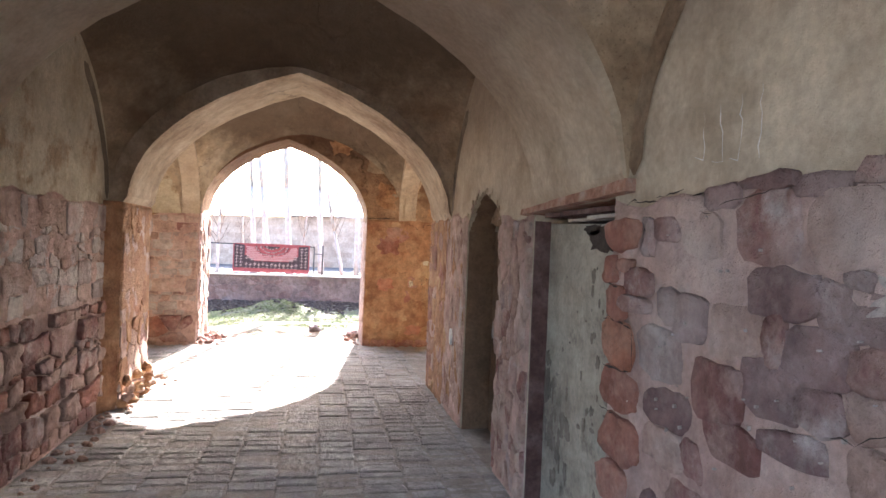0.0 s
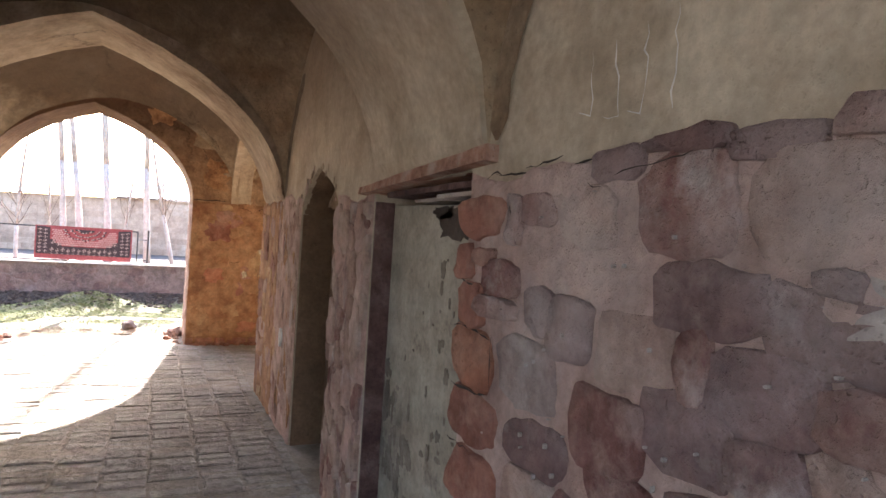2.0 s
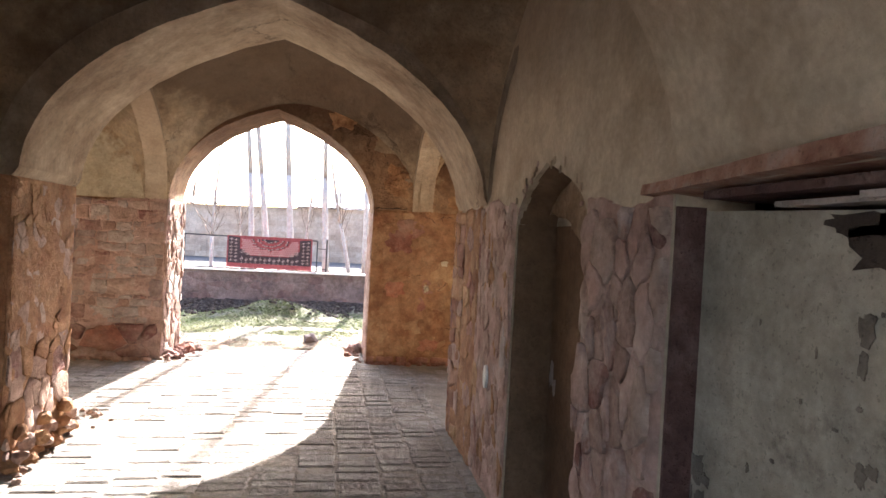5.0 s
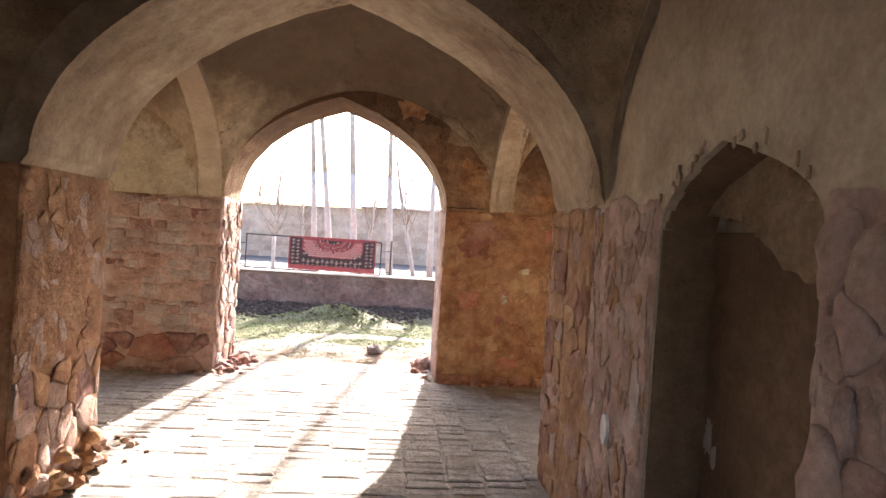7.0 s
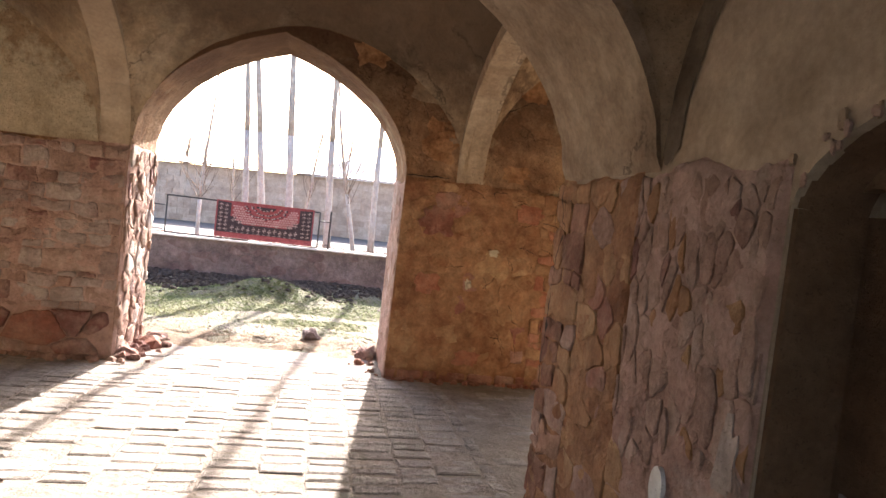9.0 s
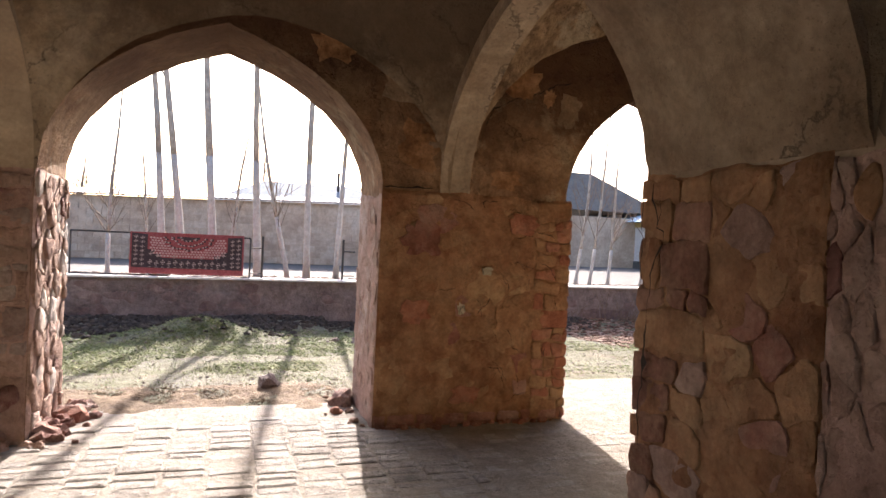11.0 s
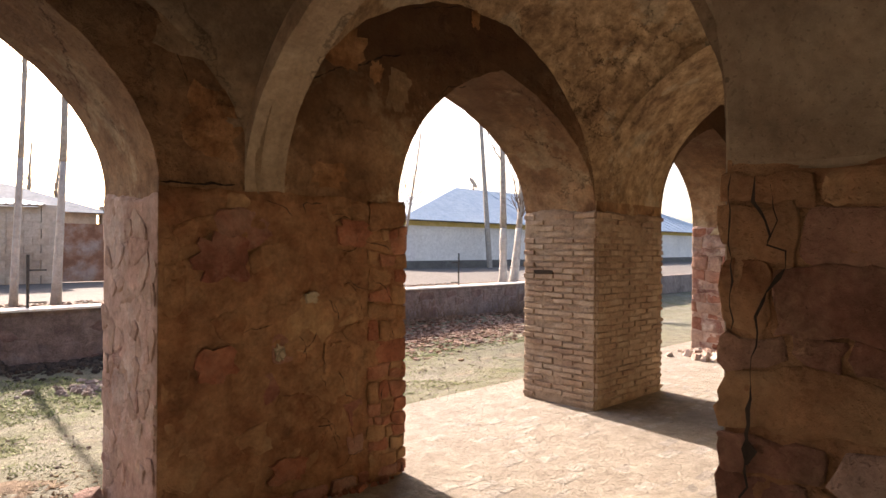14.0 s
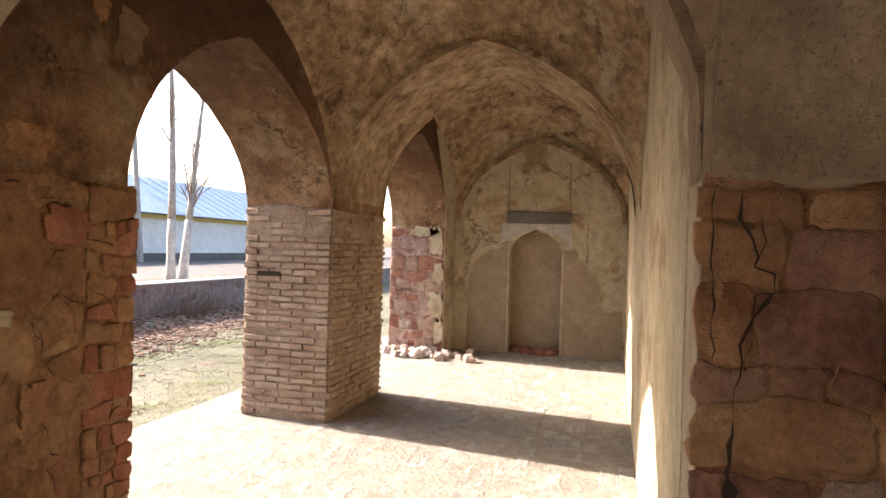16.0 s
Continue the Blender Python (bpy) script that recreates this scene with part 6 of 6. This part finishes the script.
def pavers(seed):
    """Worn pavers in rows across the floor; those nearest the walk are single parts."""
    rng = random.Random(seed)
    verts, faces, single = [], [], 0
    for x0, x1, y0, y1 in ((WEST - 0.1, EAST - 0.01, 0.0, FACADE + 0.35), (EAST + 0.02, 11.6, 8.25, FACADE + 0.5), (-1.4, WEST - 0.1, 8.22, FACADE - 0.02)):
        x = x0 - rng.uniform(0, 0.1)
        deep = -0.007 if x0 > 3 else 0.0
        while x < x1:
            w = rng.uniform(0.24, 0.30)
            a, b = max(x, x0), min(x + w, x1)
            x += w
            y = y0 - rng.uniform(0, 0.1)
            while y < y1 and b - a > 0.07:
                d = rng.uniform(0.10, 0.155)
                y += d
                if rng.random() < (0.12 if x0 > 3 else 0.06):
                    continue
                y_ = y
                y = y - d
                inside = (a > 6.88 and b < 8.3 or 2.58 < b and a < 4.35 or b < WEST + 0.02) and y + d > FACADE
                if inside:
                    y = y_
                    continue
                g, e = rng.uniform(0.004, 0.010), rng.uniform(0.010, 0.018)
                z = deep + rng.uniform(-0.008, 0.004)
                tops = [z + rng.uniform(-0.003, 0.003) for _ in range(4)]
                c = [(a + g, y + g), (b - g, y + g), (b - g, y + d - g), (a + g, y + d - g)]
                c = [(p + rng.uniform(-0.014, 0.012), q + rng.uniform(-0.009, 0.009)) for p, q in c]
                mx, my = (a + b) / 2, y + d / 2
                pts = [(p, q, -0.03) for p, q in c] + [(p, q, t - e * 0.5) for (p, q), t in zip(c, tops)] + [(p + (mx - p) / abs(mx - p) * e, q + (my - q) / abs(my - q) * e, t) for (p, q), t in zip(c, tops)]
                fs = [(k, (k + 1) % 4, (k + 1) % 4 + 4, k + 4) for k in range(4)] + [(k + 4, (k + 1) % 4 + 4, (k + 1) % 4 + 8, k + 8) for k in range(4)] + [(8, 9, 10, 11)]
                if single < 290 and x0 < 1 and 4.0 < y < 6.9:
                    me = bpy.data.meshes.new("paver")
                    me.from_pydata(pts, [], fs)
                    part_mesh("paver", me, M_PAVER, floor)
                    single += 1
                else:
                    n = len(verts)
                    verts += pts
                    faces += [tuple(n + k for k in f) for f in fs]
                y = y_
    me = bpy.data.meshes.new("paving")
    me.from_pydata(verts, [], faces)
    part_mesh("paving", me, M_PAVER, floor, kind="stuff")


pavers(301)
